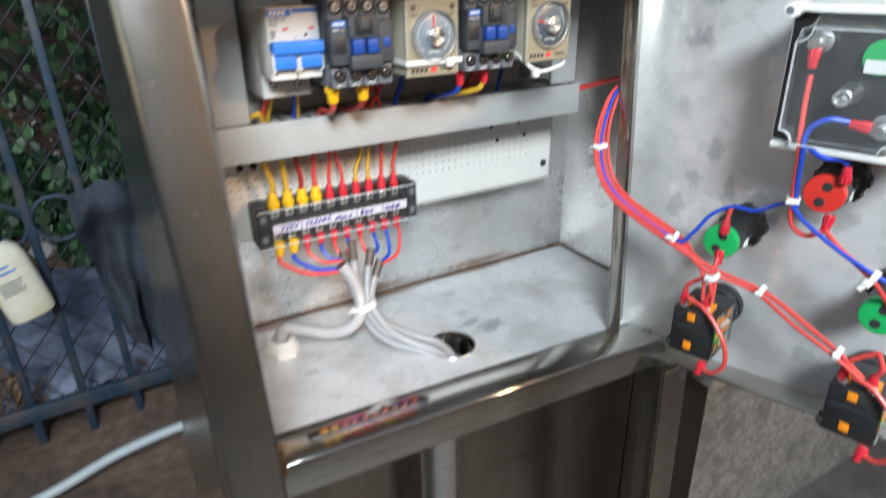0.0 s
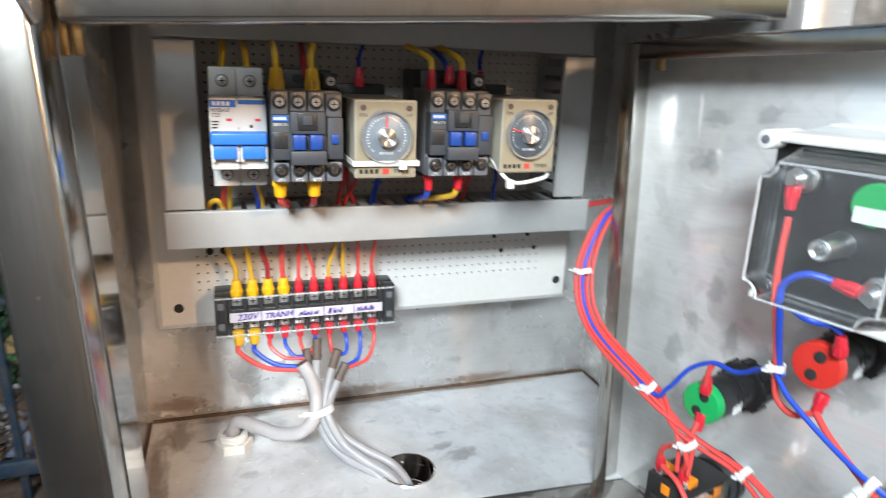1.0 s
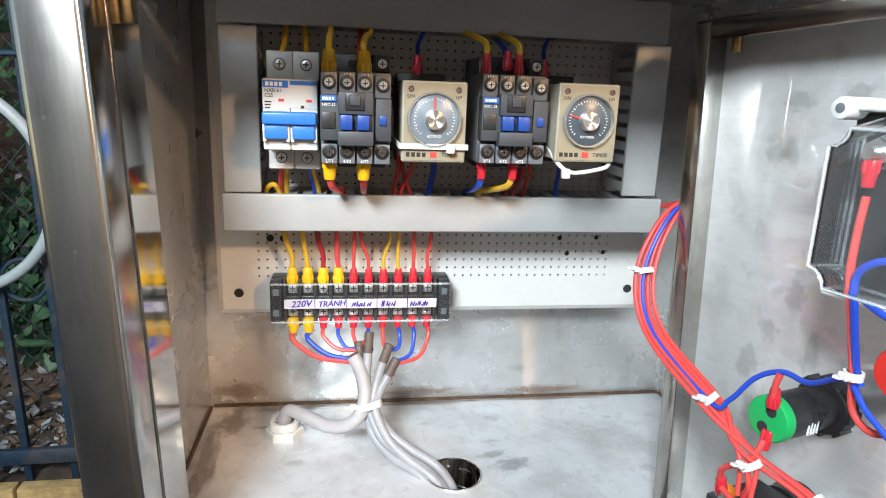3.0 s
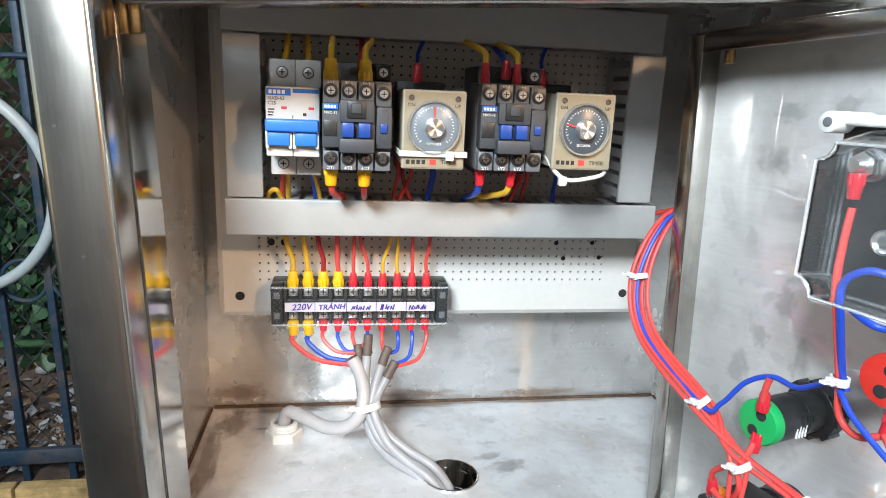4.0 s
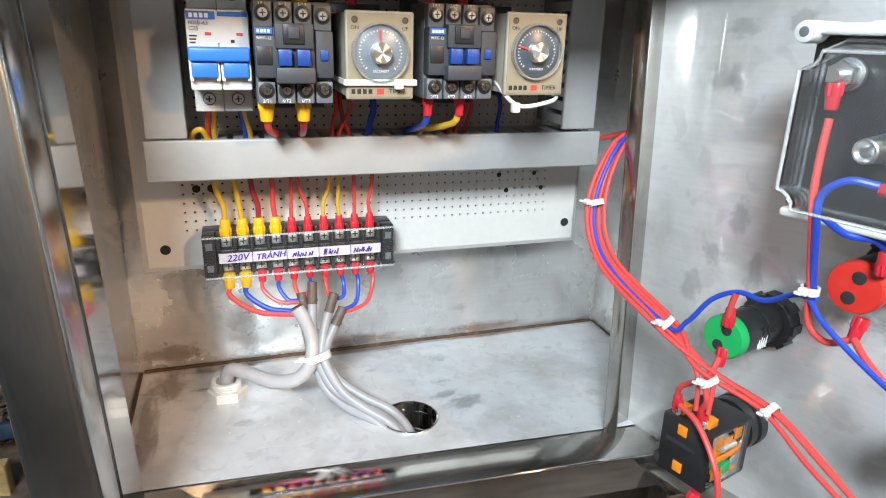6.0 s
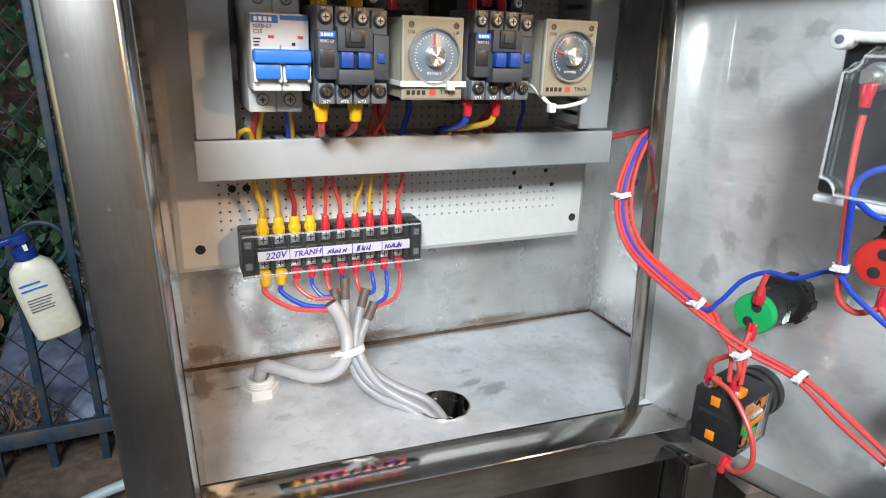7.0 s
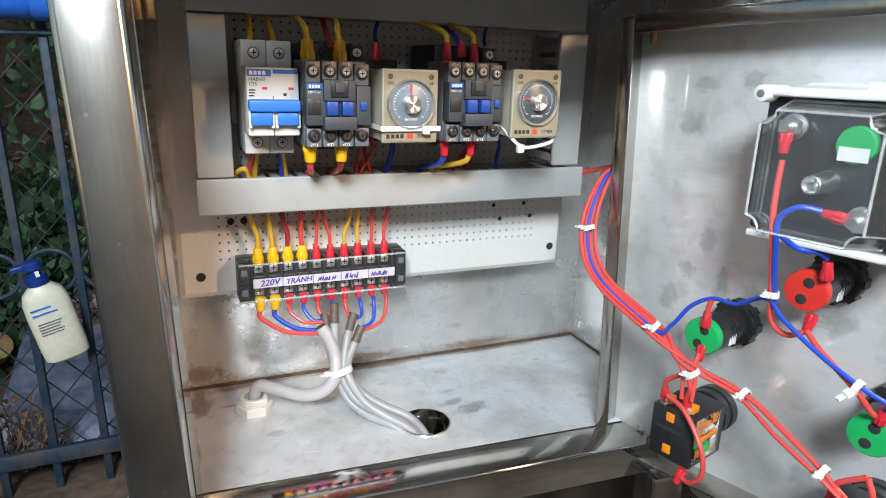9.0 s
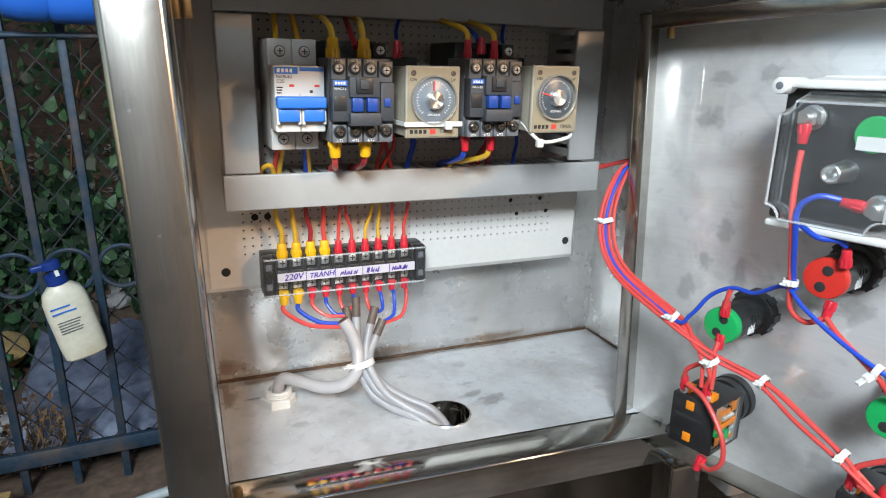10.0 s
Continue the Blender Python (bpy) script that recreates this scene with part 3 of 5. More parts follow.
for x, z, s in ((0.063, 1.103, .0036), (0.3785, 1.104, .0036), (0.0875, 1.1465, .0028), (0.0975, 1.1465, .0028), (0.316, 1.1475, .0019), (0.323, 1.1345, .0019), (0.347, 1.148, .0019), (0.354, 1.1355, .0019)):
    bm = bmesh.new()
    lathe(bm, (x, PY + 0.0005, z), (0, -1, 0), [(0, s), (0.0007, s), (0.0008, s * .9)], 18)
    part("fixing_hole", bm, HOLE, mount, "dark fixing hole with a screw" if s > .003 else "drilled hole")


# ---- wiring ducts ----
def duct(label, x0, x1, z0, z1, yf, along, cover_over=0.0012):
    t = thing("wiring_duct", label, "wiring duct", pose(0, 0, 0), "wiring ducts framing the plate")
    part("cover", slab(x0, x1, yf, yf + 0.004, z0, z1, bevel=0.0012, seg=3), DUCT, t, "smooth grey snap-on cover")
    part("base", slab(x0 + .002, x1 - .002, PY - 0.0025, PY - 0.0006, z0 + .002, z1 - .002), DUCT, t)
    bm = bmesh.new()
    step, wide = 0.0098, 0.0062
    if along == "x":
        n = int((x1 - x0) / step)
        for k in range(n):
            a = x0 + 0.003 + k * step
            for z in (z0 + .0016, z1 - .0032):
                box(bm, a, a + wide, yf + .003, PY - .003, z, z + .0016)
        for z in (z0 + .0016, z1 - .0032):
            box(bm, x0 + .002, x1 - .002, PY - .014, PY - .003, z + .0001, z + .0015)
            box(bm, x0 + .002, x1 - .002, yf + .0035, yf + .007, z + .0001, z + .0015)
    else:
        n = int((z1 - z0) / step)
        for k in range(n):
            a = z0 + 0.003 + k * step
            for x in (x0 + .0016, x1 - .0032):
                box(bm, x, x + .0016, yf + .003, PY - .003, a, a + wide)
        for x in (x0 + .0016, x1 - .0032):
            box(bm, x + .0001, x + .0015, PY - .014, PY - .003, z0 + .002, z1 - .002)
            box(bm, x + .0001, x + .0015, yf + .0035, yf + .007, z0 + .002, z1 - .002)
    part("slotted_sides", bm, DUCT, t, "comb of grey fingers with gaps")
    return t


duct("long grey plastic wiring duct under the devices", 0.063, 0.374, 1.163, 1.1885, 0.460, "x")
duct("grey plastic wiring duct along the top of the plate", 0.064, 0.365, 1.297, 1.324, 0.460, "x")
duct("upright grey plastic wiring duct beside the circuit breaker", 0.0645, 0.0885, 1.189, 1.2960, 0.462, "z")
duct("upright grey plastic wiring duct beside the second timer", 0.3435, 0.3695, 1.190, 1.2960, 0.462, "z")
part("din_rail", slab(0.092, 0.340, 0.502, 0.505, 1.222, 1.246, bevel=0.0006), SCREW, mount, "zinc mounting rail")


# ---- devices ----
def screw_head(parent, x, y, z, r, mat=SCREW, name="terminal_screw"):
    bm = lathe(bmesh.new(), (x, y, z), (0, -1, 0), [(-0.001, r), (0.0009, r), (0.0013, r * 0.8)], 20)
    box(bm, x - r * .62, x + r * .62, y - .00155, y - .0012, z - r * .12, z + r * .12, mi=1)
    box(bm, x - r * .12, x + r * .12, y - .00155, y - .0012, z - r * .62, z + r * .62, mi=1)
    return part(name, bm, [mat, PRINT_K], parent)


def breaker():
    t = thing("circuit_breaker", "white-grey two-pole circuit breaker with blue toggles, on the rail", "circuit breaker", pose(0.0955, 0, 1.207))
    W, yl, yf = 0.0325, 0.449, 0.424
    for k in range(2):
        a = k * W / 2
        part("pole_body", slab(a + .0001, a + W / 2 - .0001, yl, 0.502, 0, 0.0735, bevel=0.0008), WHITE_P, t, "grey-white moulded pole")
        part("pole_front", slab(a + .0001, a + W / 2 - .0001, yf, yl + .001, 0.0145, 0.0565, bevel=0.001), WHITE, t)
        for z in (0.0075, 0.0655):
            bm = lathe(bmesh.new(), (a + W / 4, yl + .0001, z), (0, -1, 0), [(0, .0038), (.0004, .0038), (.0005, .0034)], 22)
            part("terminal_well", bm, GREY_M, t)
            screw_head(t, a + W / 4, yl - .0008, z, .0030)
        part("toggle", slab(a + .0014, a + W / 2 - .0014, yf - .006, yf + .001, 0.0215, 0.0300, bevel=.001), BLUE, t, "blue lower toggle")
        part("toggle_guide", slab(a + .0002, a + .0024, yf - .0045, yf + .001, 0.0195, 0.0320, bevel=.0008), WHITE, t)
        part("toggle_guide", slab(a + W / 2 - .0024, a + W / 2 - .0002, yf - .0045, yf + .001, 0.0195, 0.0320, bevel=.0008), WHITE, t)
        part("indicator", slab(a + .0095, a + .0128, yf - .0003, yf, 0.0432, 0.0448), PRINT_R, t, "red indicator window")
    part("toggle_bar", slab(.0004, W - .0004, yf - .0085, yf + .001, 0.0300, 0.0375, bevel=.0014, seg=3), BLUE, t, "glossy blue coupled toggle bar")
    part("front_label", slab(.0006, W - .0006, yf - .0002, yf + .0005, 0.0395, 0.0555), WHITE, t)
    part("brand_strip", slab(.0007, W / 2 - .001, yf - .0006, yf, 0.0513, 0.0555), BLUE, t, "blue strip with white marks")
    part("brand_strip", slab(W / 2 + .0002, W - .0007, yf - .0006, yf, 0.0531, 0.0555), BLUE, t)
    bm = bmesh.new()
    for k in range(4):
        box(bm, .0022 + k * .0026, .0040 + k * .0026, yf - .0008, yf - .0006, .0522, .0545)
    part("brand_mark", bm, PRINT_W, t)
    words("NXB-63", 0.0030, front(.0015, yf - .0006, .0495), PRINT_K, t, align="LEFT")
    words("C25", 0.0030, front(.0015, yf - .0006, .0466), PRINT_K, t, align="LEFT")
    bm = bmesh.new()
    for k in range(3):
        box(bm, .0015, .0055 - .0005 * k, yf - .0005, yf - .0002, .0425 - k * .0017, .0433 - k * .0017)
    box(bm, .0225, .0245, yf - .0005, yf - .0002, .0395, .0412)
    part("small_print", bm, PRINT_K, t)
    return t


def contactor(x, z, label):
    t = thing("contactor", label, "contactor", pose(x, 0, z), "contactors on the rail")
    W, yf = 0.0425, 0.408
    part("base", slab(0.0052, W - .0008, 0.452, 0.502, -0.006, 0.066, bevel=.001), BLACK, t, "black moulded base")
    part("body", slab(0.0003, W - .0003, 0.421, 0.453, 0.000, 0.0545, bevel=.001), GREY_M, t)
    part("arc_cover", slab(0.0003, 0.0320, yf + .002, 0.422, 0.0145, 0.0410, bevel=.001), CHARCOAL, t, "charcoal front cover")
    part("aux_cover", slab(0.0325, W - .0003, yf + .003, 0.422, 0.0145, 0.0395, bevel=.001), CHARCOAL, t)
    part("top_shroud", slab(0.0108, 0.0312, yf - .001, 0.421, 0.030, 0.0430, bevel=.0008), CHARCOAL, t)
    part("coil_cover", slab(0.0105, 0.0315, yf - .0035, 0.421, 0.0120, 0.0205, bevel=.001), CHARCOAL, t)
    part("window", slab(0.0150, 0.0262, yf - .0022, yf, 0.0325, 0.0425, bevel=.0005), BLACK, t)
    part("window_bridge", slab(0.0176, 0.0236, yf - .0032, yf - .001, 0.0352, 0.0412, bevel=.0005), CHARCOAL, t)
    for a in (0.0120, 0.0218):
        part("slider", slab(a, a + .0072, yf - .004, yf + .002, 0.0212, 0.0298, bevel=.0007), BLUE_BTN, t, "blue contact slider")
    part("aux_slider", slab(0.0350, 0.0392, yf + .0018, yf + .004, 0.0240, 0.0295, bevel=.0004), BLUE_BTN, t)
    part("side_window", slab(0.0012, 0.0092, yf + .0012, yf + .003, 0.0215, 0.0310, bevel=.0004), BLACK, t)
    for k in range(4):
        a = 0.0005 + k * 0.0105
        up = 0.0405 if k < 3 else 0.0395
        for z0, z1 in ((up, up + .0135), (0.0005, 0.0125)):
            part("terminal_block", slab(a + .0003, a + .0098, yf + .006, 0.4225, z0, z1, bevel=.0008), GREY_M, t, "mid-grey terminal housing")
            bm = lathe(bmesh.new(), (a + .005, yf + .0061, (z0 + z1) / 2 + (.0008 if z0 > .02 else .0012)), (0, -1, 0), [(0, .0043), (.0003, .0043), (.0004, .0040)], 20)
            part("terminal_well", bm, BLACK, t)
            screw_head(t, a + .005, yf + .0054, (z0 + z1) / 2 + (.0008 if z0 > .02 else .0012), .0026, SCREW if z0 > .02 else STEEL_DARK)
            if k < 3:
                text = ("1/L1", "3/L2", "5/L3")[k] if z0 > .02 else ("2/T1", "4/T2", "6/T3")[k]
                words(text, 0.0026, front(a + .005, yf + .0059, z1 - .0014 if z0 > .02 else z0 + .0014), PRINT_W, t, "terminal_mark")
    part("coil_terminal", slab(0.0325, W - .0005, 0.428, 0.452, 0.0550, 0.0645, bevel=.0008), BLACK, t)
    screw_head(t, 0.0372, 0.4275, 0.0598, .0028)
    screw_head(t, 0.0190, 0.4515, 0.0605, .0026, BLACK, "mounting_screw")
    part("brand_patch", slab(0.0010, 0.0098, yf + .0008, yf + .002, 0.0372, 0.0405), BLUE, t, "blue patch with white marks")
    bm = bmesh.new()
    for q in range(4):
        box(bm, .0018 + q * .0018, .0031 + q * .0018, yf + .0005, yf + .0008, .0380, .0397)
    part("brand_mark", bm, PRINT_W, t)
    words("NXC-12", 0.0022, front(.0054, yf + .0017, .0352), PRINT_W, t)
    return t


def timer(x, z, angle, label, dial):
    t = thing("timer_relay", label, "timer", pose(x, 0, z), "timers on the rail")
    W, H, yf = 0.0385, 0.0472, 0.4045
    part("case", slab(0.0008, W - .0008, yf + .002, 0.484, 0.0008, H - .0008, bevel=.0012), TIMER_BODY, t, "beige case")
    part("socket", slab(0.002, W - .002, 0.484, 0.502, -0.008, H + .006, bevel=.0012), BLACK, t, "black plug-in socket")
    part("bezel", slab(0, W, yf, yf + .004, 0, H, bevel=.0012, seg=3), TIMER_BODY, t)
    part("face", slab(.0012, W - .0012, yf - .0004, yf + .001, .0012, H - .0012), CREAM, t, "gold-grey printed face")
    cx, cz = W / 2, 0.0252
    bm = lathe(bmesh.new(), (cx, yf + .0002, cz), (0, -1, 0), [(0, .0148), (.001, .0148), (.0014, .0142)], 44)
    part("dial", bm, dial, t, "graduated dial")
    bm = bmesh.new()
    for k in range(31):
        a = radians(225 - k * 9)
        ro, ri = .0122, .0108 if k % 3 == 0 else .0114
        d = Vector((math.cos(a), 0, math.sin(a)))
        c0 = Vector((cx, yf - .0014, cz)) + d * (ro + ri) / 2
        m = Matrix.Translation(c0) @ Matrix.Rotation(-a, 4, "Y") @ Matrix.Diagonal((ro - ri, .0003, .0004, 1))
        bmesh.ops.create_cube(bm, size=1, matrix=m)
    part("graduation", bm, PRINT_W, t)
    bm = lathe(bmesh.new(), (cx, yf, cz), (0, -1, 0), [(0, .0163), (.0040, .0160), (.0046, .0154), (.0046, .0150), (.0022, .0149)], 48)
    bmesh.ops.delete(bm, geom=[f for f in bm.faces if len(f.verts) > 4], context="FACES")
    part("clear_rim", bm, CLEAR_DIAL, t, "clear plastic rim round the dial")
    bm = lathe(bmesh.new(), (0, 0, 0), (0, -1, 0), [(0, .0060), (.0048, .0056), (.0052, .0050), (.0050, .0010)], 36)
    part("knob", bm, SPUN, t, "spun aluminium knob").matrix_basis = pose(cx, yf - .0013, cz)
    a = radians(angle)
    d = Vector((math.cos(a), 0, math.sin(a)))
    m = Matrix.Translation(Vector((cx, yf - .0018, cz)) + d * .0087) @ Matrix.Rotation(-a, 4, "Y") @ Matrix.Diagonal((.0075, .0006, .0009, 1))
    bm = bmesh.new()
    bmesh.ops.create_cube(bm, size=1, matrix=m)
    part("pointer", bm, PRINT_R, t, "red pointer")
    for xx, zz in ((.0052, .0425), (W - .0052, .0425)):
        bm = lathe(bmesh.new(), (xx, yf - .0002, zz), (0, -1, 0), [(0, .0018), (.0006, .0018), (.0008, .0014), (.0003, .0010)], 16)
        part("signal_lamp", bm, TAPE, t)
    words("ON", 0.0030, front(.0052, yf - .0005, .0382), PRINT_K, t)
    words("UP", 0.0030, front(W - .0052, yf - .0005, .0382), PRINT_K, t)
    words("SECONDS", 0.0020, front(cx, yf - .0016, cz - .0098), PRINT_W, t)
    words("TIMER", 0.0036, front(W - .0095, yf - .0005, .0045), PRINT_K, t)
    bm = bmesh.new()
    for q in range(4):
        box(bm, .0028 + q * .0032, .0050 + q * .0032, yf - .0006, yf - .0003, .0032, .0058)
    part("maker_mark", bm, PRINT_K, t)
    part("red_badge", slab(.0172, .0212, yf - .0006, yf, .0028, .0062), PRINT_R, t)
    return t


breaker()
contactor(0.1295, 1.2145, "charcoal contactor with blue sliders and yellow lugs")
contactor(0.2258, 1.2165, "charcoal contactor with blue sliders and red lugs")
timer(0.1772, 1.2180, 90, "gold-grey dial timer strapped with a white cable tie", DIAL_SHEEN)
timer(0.2716, 1.2200, 165, "gold-grey dial timer with a loose white cable tie", DIAL)


# ---- terminal strip ----
TX, TP = 0.1050, 0.01133
strip = thing("terminal_strip", "black ten-way barrier terminal strip with handwritten paper label", "terminal block", pose(0, 0, 0))
part("base", slab(0.0890, 0.2235, 0.4965, 0.511, 1.0865, 1.1195, bevel=.0012), BLACK, strip)
part("centre_rib", slab(0.0890, 0.2235, 0.4905, 0.4968, 1.0985, 1.1065, bevel=.0008), BLACK, strip)
for k in range(11):
    x = TX - TP / 2 + k * TP
    part("barrier", slab(x - .0011, x + .0011, 0.4885, 0.4966, 1.0868, 1.1190, bevel=.0005), BLACK, strip)
for x0, x1 in ((0.0890, 0.0978), (0.2148, 0.2235)):
    part("end_block", slab(x0, x1, 0.4860, 0.4968, 1.0868, 1.1190, bevel=.0010), BLACK, strip)
    for z in (1.0925, 1.1085):
        part("end_slot", slab(x0 + .0022, x1 - .0022, 0.4856, 0.4862, z, z + .005), GREY_M, strip)
for k in range(10):
    for z in (1.0935, 1.1118):
        x = TX + k * TP
        part("contact_bar", slab(x - .0036, x + .0036, 0.4945, 0.4968, z - .004, z + .004, bevel=.0003), SCREW, strip)
        screw_head(strip, x, 0.4940, z, .0034)
part("clear_cover", slab(0.0892, 0.2233, 0.4845, 0.4855, 1.0872, 1.1186, bevel=.0004), CLEAR, strip, "clear plastic cover").visible_shadow = False
for z in (1.0880, 1.1175):
    part("cover_edge", slab(0.0894, 0.2231, 0.4838, 0.4856, z - .0006, z + .0006, bevel=.0003), EDGE, strip, "bright edge of the clear cover").visible_shadow = False
part("paper_label", slab(0.0995, 0.2130, 0.4836, 0.4841, 1.0990, 1.1062), PAPER, strip, "white paper label")
for text, x, size in (("220V", 0.1115, 0.0070), ("TR\u00c1NH", 0.1338, 0.0060)):
    words(text, size, front(x, 0.4834, 1.1026) @ pose(0, 0, 0, 0, 0, 3), INK, strip, slant=.25)
    words(text, size, front(x + .0003, 0.48335, 1.1027) @ pose(0, 0, 0, 0, 0, 3), INK, strip, slant=.25)
for x in (0.1215, 0.1450, 0.1675, 0.1905):
    part("ink_divider", slab(x, x + .0005, 0.4834, 0.4837, 1.0986, 1.1064), INK, strip)
pen = random.Random(8)
for x0, n in ((0.1490, 8), (0.1712, 6), (0.1930, 8)):
    bm = bmesh.new()
    x, last = x0, None
    for k in range(n):
        h = pen.uniform(.0024, .0046)
        lean = pen.uniform(.0006, .0014)
        z = 1.1006 + pen.uniform(-.0004, .0004)
        pipe(bm, [(x, .4834, z), (x + lean, .4834, z + h)], .00048, 5, 1)
        if last and k % 2:
            pipe(bm, [last, (x, .4834, z)], .00042, 5, 1)
        last = (x + lean, .4834, z + h * (.45 if k % 3 else 1))
        x += pen.uniform(.0013, .0023)
    part("handwriting", bm, INK, strip, "illegible violet handwriting")

# ---- the open door and what is mounted on it ----
DOOR = pose(0.381, 0.364, 0, 0, 0, -74.0)
door = thing("cabinet_door", "stained stainless cabinet door swung open, seen from inside", "door", DOOR)
DU0, DU1, DZ0, DZ1 = -0.022, 0.335, 0.980, 1.306
HANG = pose(0, 0, 0.98) @ pose(0, 0, 0, 0, -2.6, 0) @ pose(0, 0, -0.98)      # the door hangs out of true
part("panel", slab(DU0, DU1, 0.0, 0.0015, DZ0, DZ1, bevel=.0004), STEEL_DOOR, door, "stainless sheet with oily stains").matrix_basis = HANG
rs = random.Random(12)
for k in range(24):
    stain(door, HANG @ pose(rs.uniform(0.015, 0.31), -0.0004, rs.uniform(1.00, 1.285)), rs.uniform(.012, .036), rs.uniform(.012, .034), SMUDGE, "dark oily smudge")
part("hinge_flange", slab(DU0, DU0 + .0015, -0.025, 0.0, DZ0, DZ1, bevel=.0004), STEEL_TUBE, door, "folded edge").matrix_basis = HANG
part("lock_flange", slab(DU1 - .0015, DU1, -0.025, 0.0, DZ0, DZ1, bevel=.0004), STEEL_TUBE, door).matrix_basis = HANG
part("top_flange", slab(DU0 + .0016, DU1 - .0016, -0.025, 0.0, DZ1 - .0015, DZ1, bevel=.0004), STEEL_TUBE, door).matrix_basis = HANG
part("bottom_flange", slab(DU0 + .0016, DU1 - .0016, -0.025, 0.0, DZ0, DZ0 + .0015, bevel=.0004), STEEL_TUBE, door).matrix_basis = HANG
part("hinge_lip", slab(DU0 + .0016, DU0 + .0120, -0.0255, -0.0240, DZ0 + .002, DZ1 - .002, bevel=.0004), STEEL_TUBE, door).matrix_basis = HANG
part("top_lip", slab(DU0 + .0125, DU1 - .0016, -0.0255, -0.0240, DZ1 - .012, DZ1 - .0016, bevel=.0004), STEEL_TUBE, door).matrix_basis = HANG
part("hinge_pin", rod((-0.004, -0.010, DZ1 - .018), (-0.004, -0.010, DZ1 - .002), 0.003, n=14, bevel=.0008), BRASS, door, "brass pin").matrix_basis = HANG
part("hinge_pin", rod((-0.006, -0.014, DZ0 + .006), (0.004, -0.014, DZ0 + .006), 0.003, n=14, bevel=.0008), SCREW, door, "steel pin").matrix_basis = HANG




def pilot(u, z, cap, label, spin=0):
    t = thing("pilot_light", label, "pilot light", DOOR @ pose(u, 0, z), "pilot lights on the door")
    bm = lathe(bmesh.new(), (0, -.0002, 0), (0, -1, 0), [(0, .0150), (.008, .0150), (.009, .0142), (.0095, .0118)], 30)
    part("nut", bm, BLACK, t, "ribbed black nut")
    for k in range(8):
        a = 2 * math.pi * k / 8
        bm = bmesh.new()
        bmesh.ops.create_cube(bm, size=1, matrix=Matrix.Rotation(a, 4, "Y") @ Matrix.Translation((.0152, -.0045, 0)) @ Matrix.Diagonal((.0022, .0088, .0052, 1)))
        part("nut_rib", bm, BLACK, t)
    bm = lathe(bmesh.new(), (0, -.0090, 0), (0, -1, 0), [(0, .0112), (.012, .0112), (.0122, .0116), (.014, .0116), (.0142, .0112), (.0165, .0112), (.0167, .0117), (.0300, .0117), (.034, .0112)], 32)
    part("body", bm, BLACK, t, "glossy black body")
    bm = lathe(bmesh.new(), (0, -.0425, 0), (0, -1, 0), [(0, .0119), (.0045, .0119), (.0056, .0112), (.0058, .0100)], 36)
    cap_ob = part("cap", bm, cap, t, "bright coloured rear cap")
    for s in (-1, 1):
        d = Vector((math.sin(radians(spin)), 0, math.cos(radians(spin)))) * .0052 * s
        bm = lathe(bmesh.new(), Vector((0, -.0482, 0)) + d, (0, -1, 0), [(0, .0030), (.0003, .0030), (.0004, .0026)], 16)
        part("terminal_hole", bm, HOLE, cap_ob, "dark terminal opening")
    for k in range(3):
        part("vent", slab(.0112, .0119, -.0300 + k * .0042, -.0278 + k * .0042, .0015, .0062 - .001 * k), HOLE, t)
    for k in range(4):
        part("print", slab(.0112, .01185, -.0330 + k * .0022, -.0322 + k * .0022, -.0060, -.0005 + .001 * (k % 2)), PRINT_W, t)
    return t


pilot(0.0675, 1.1065, GREEN, "pilot light with green rear cap and black body", 20)
pilot(0.1230, 1.1540, REDCAP, "pilot light with red rear cap and black body", 15)
pilot(0.168, 1.086, GREEN, "pilot light with green rear cap on the door's lower half", 15)
pilot(0.214, 1.150, REDCAP, "pilot light with red rear cap near the door's edge", 15)


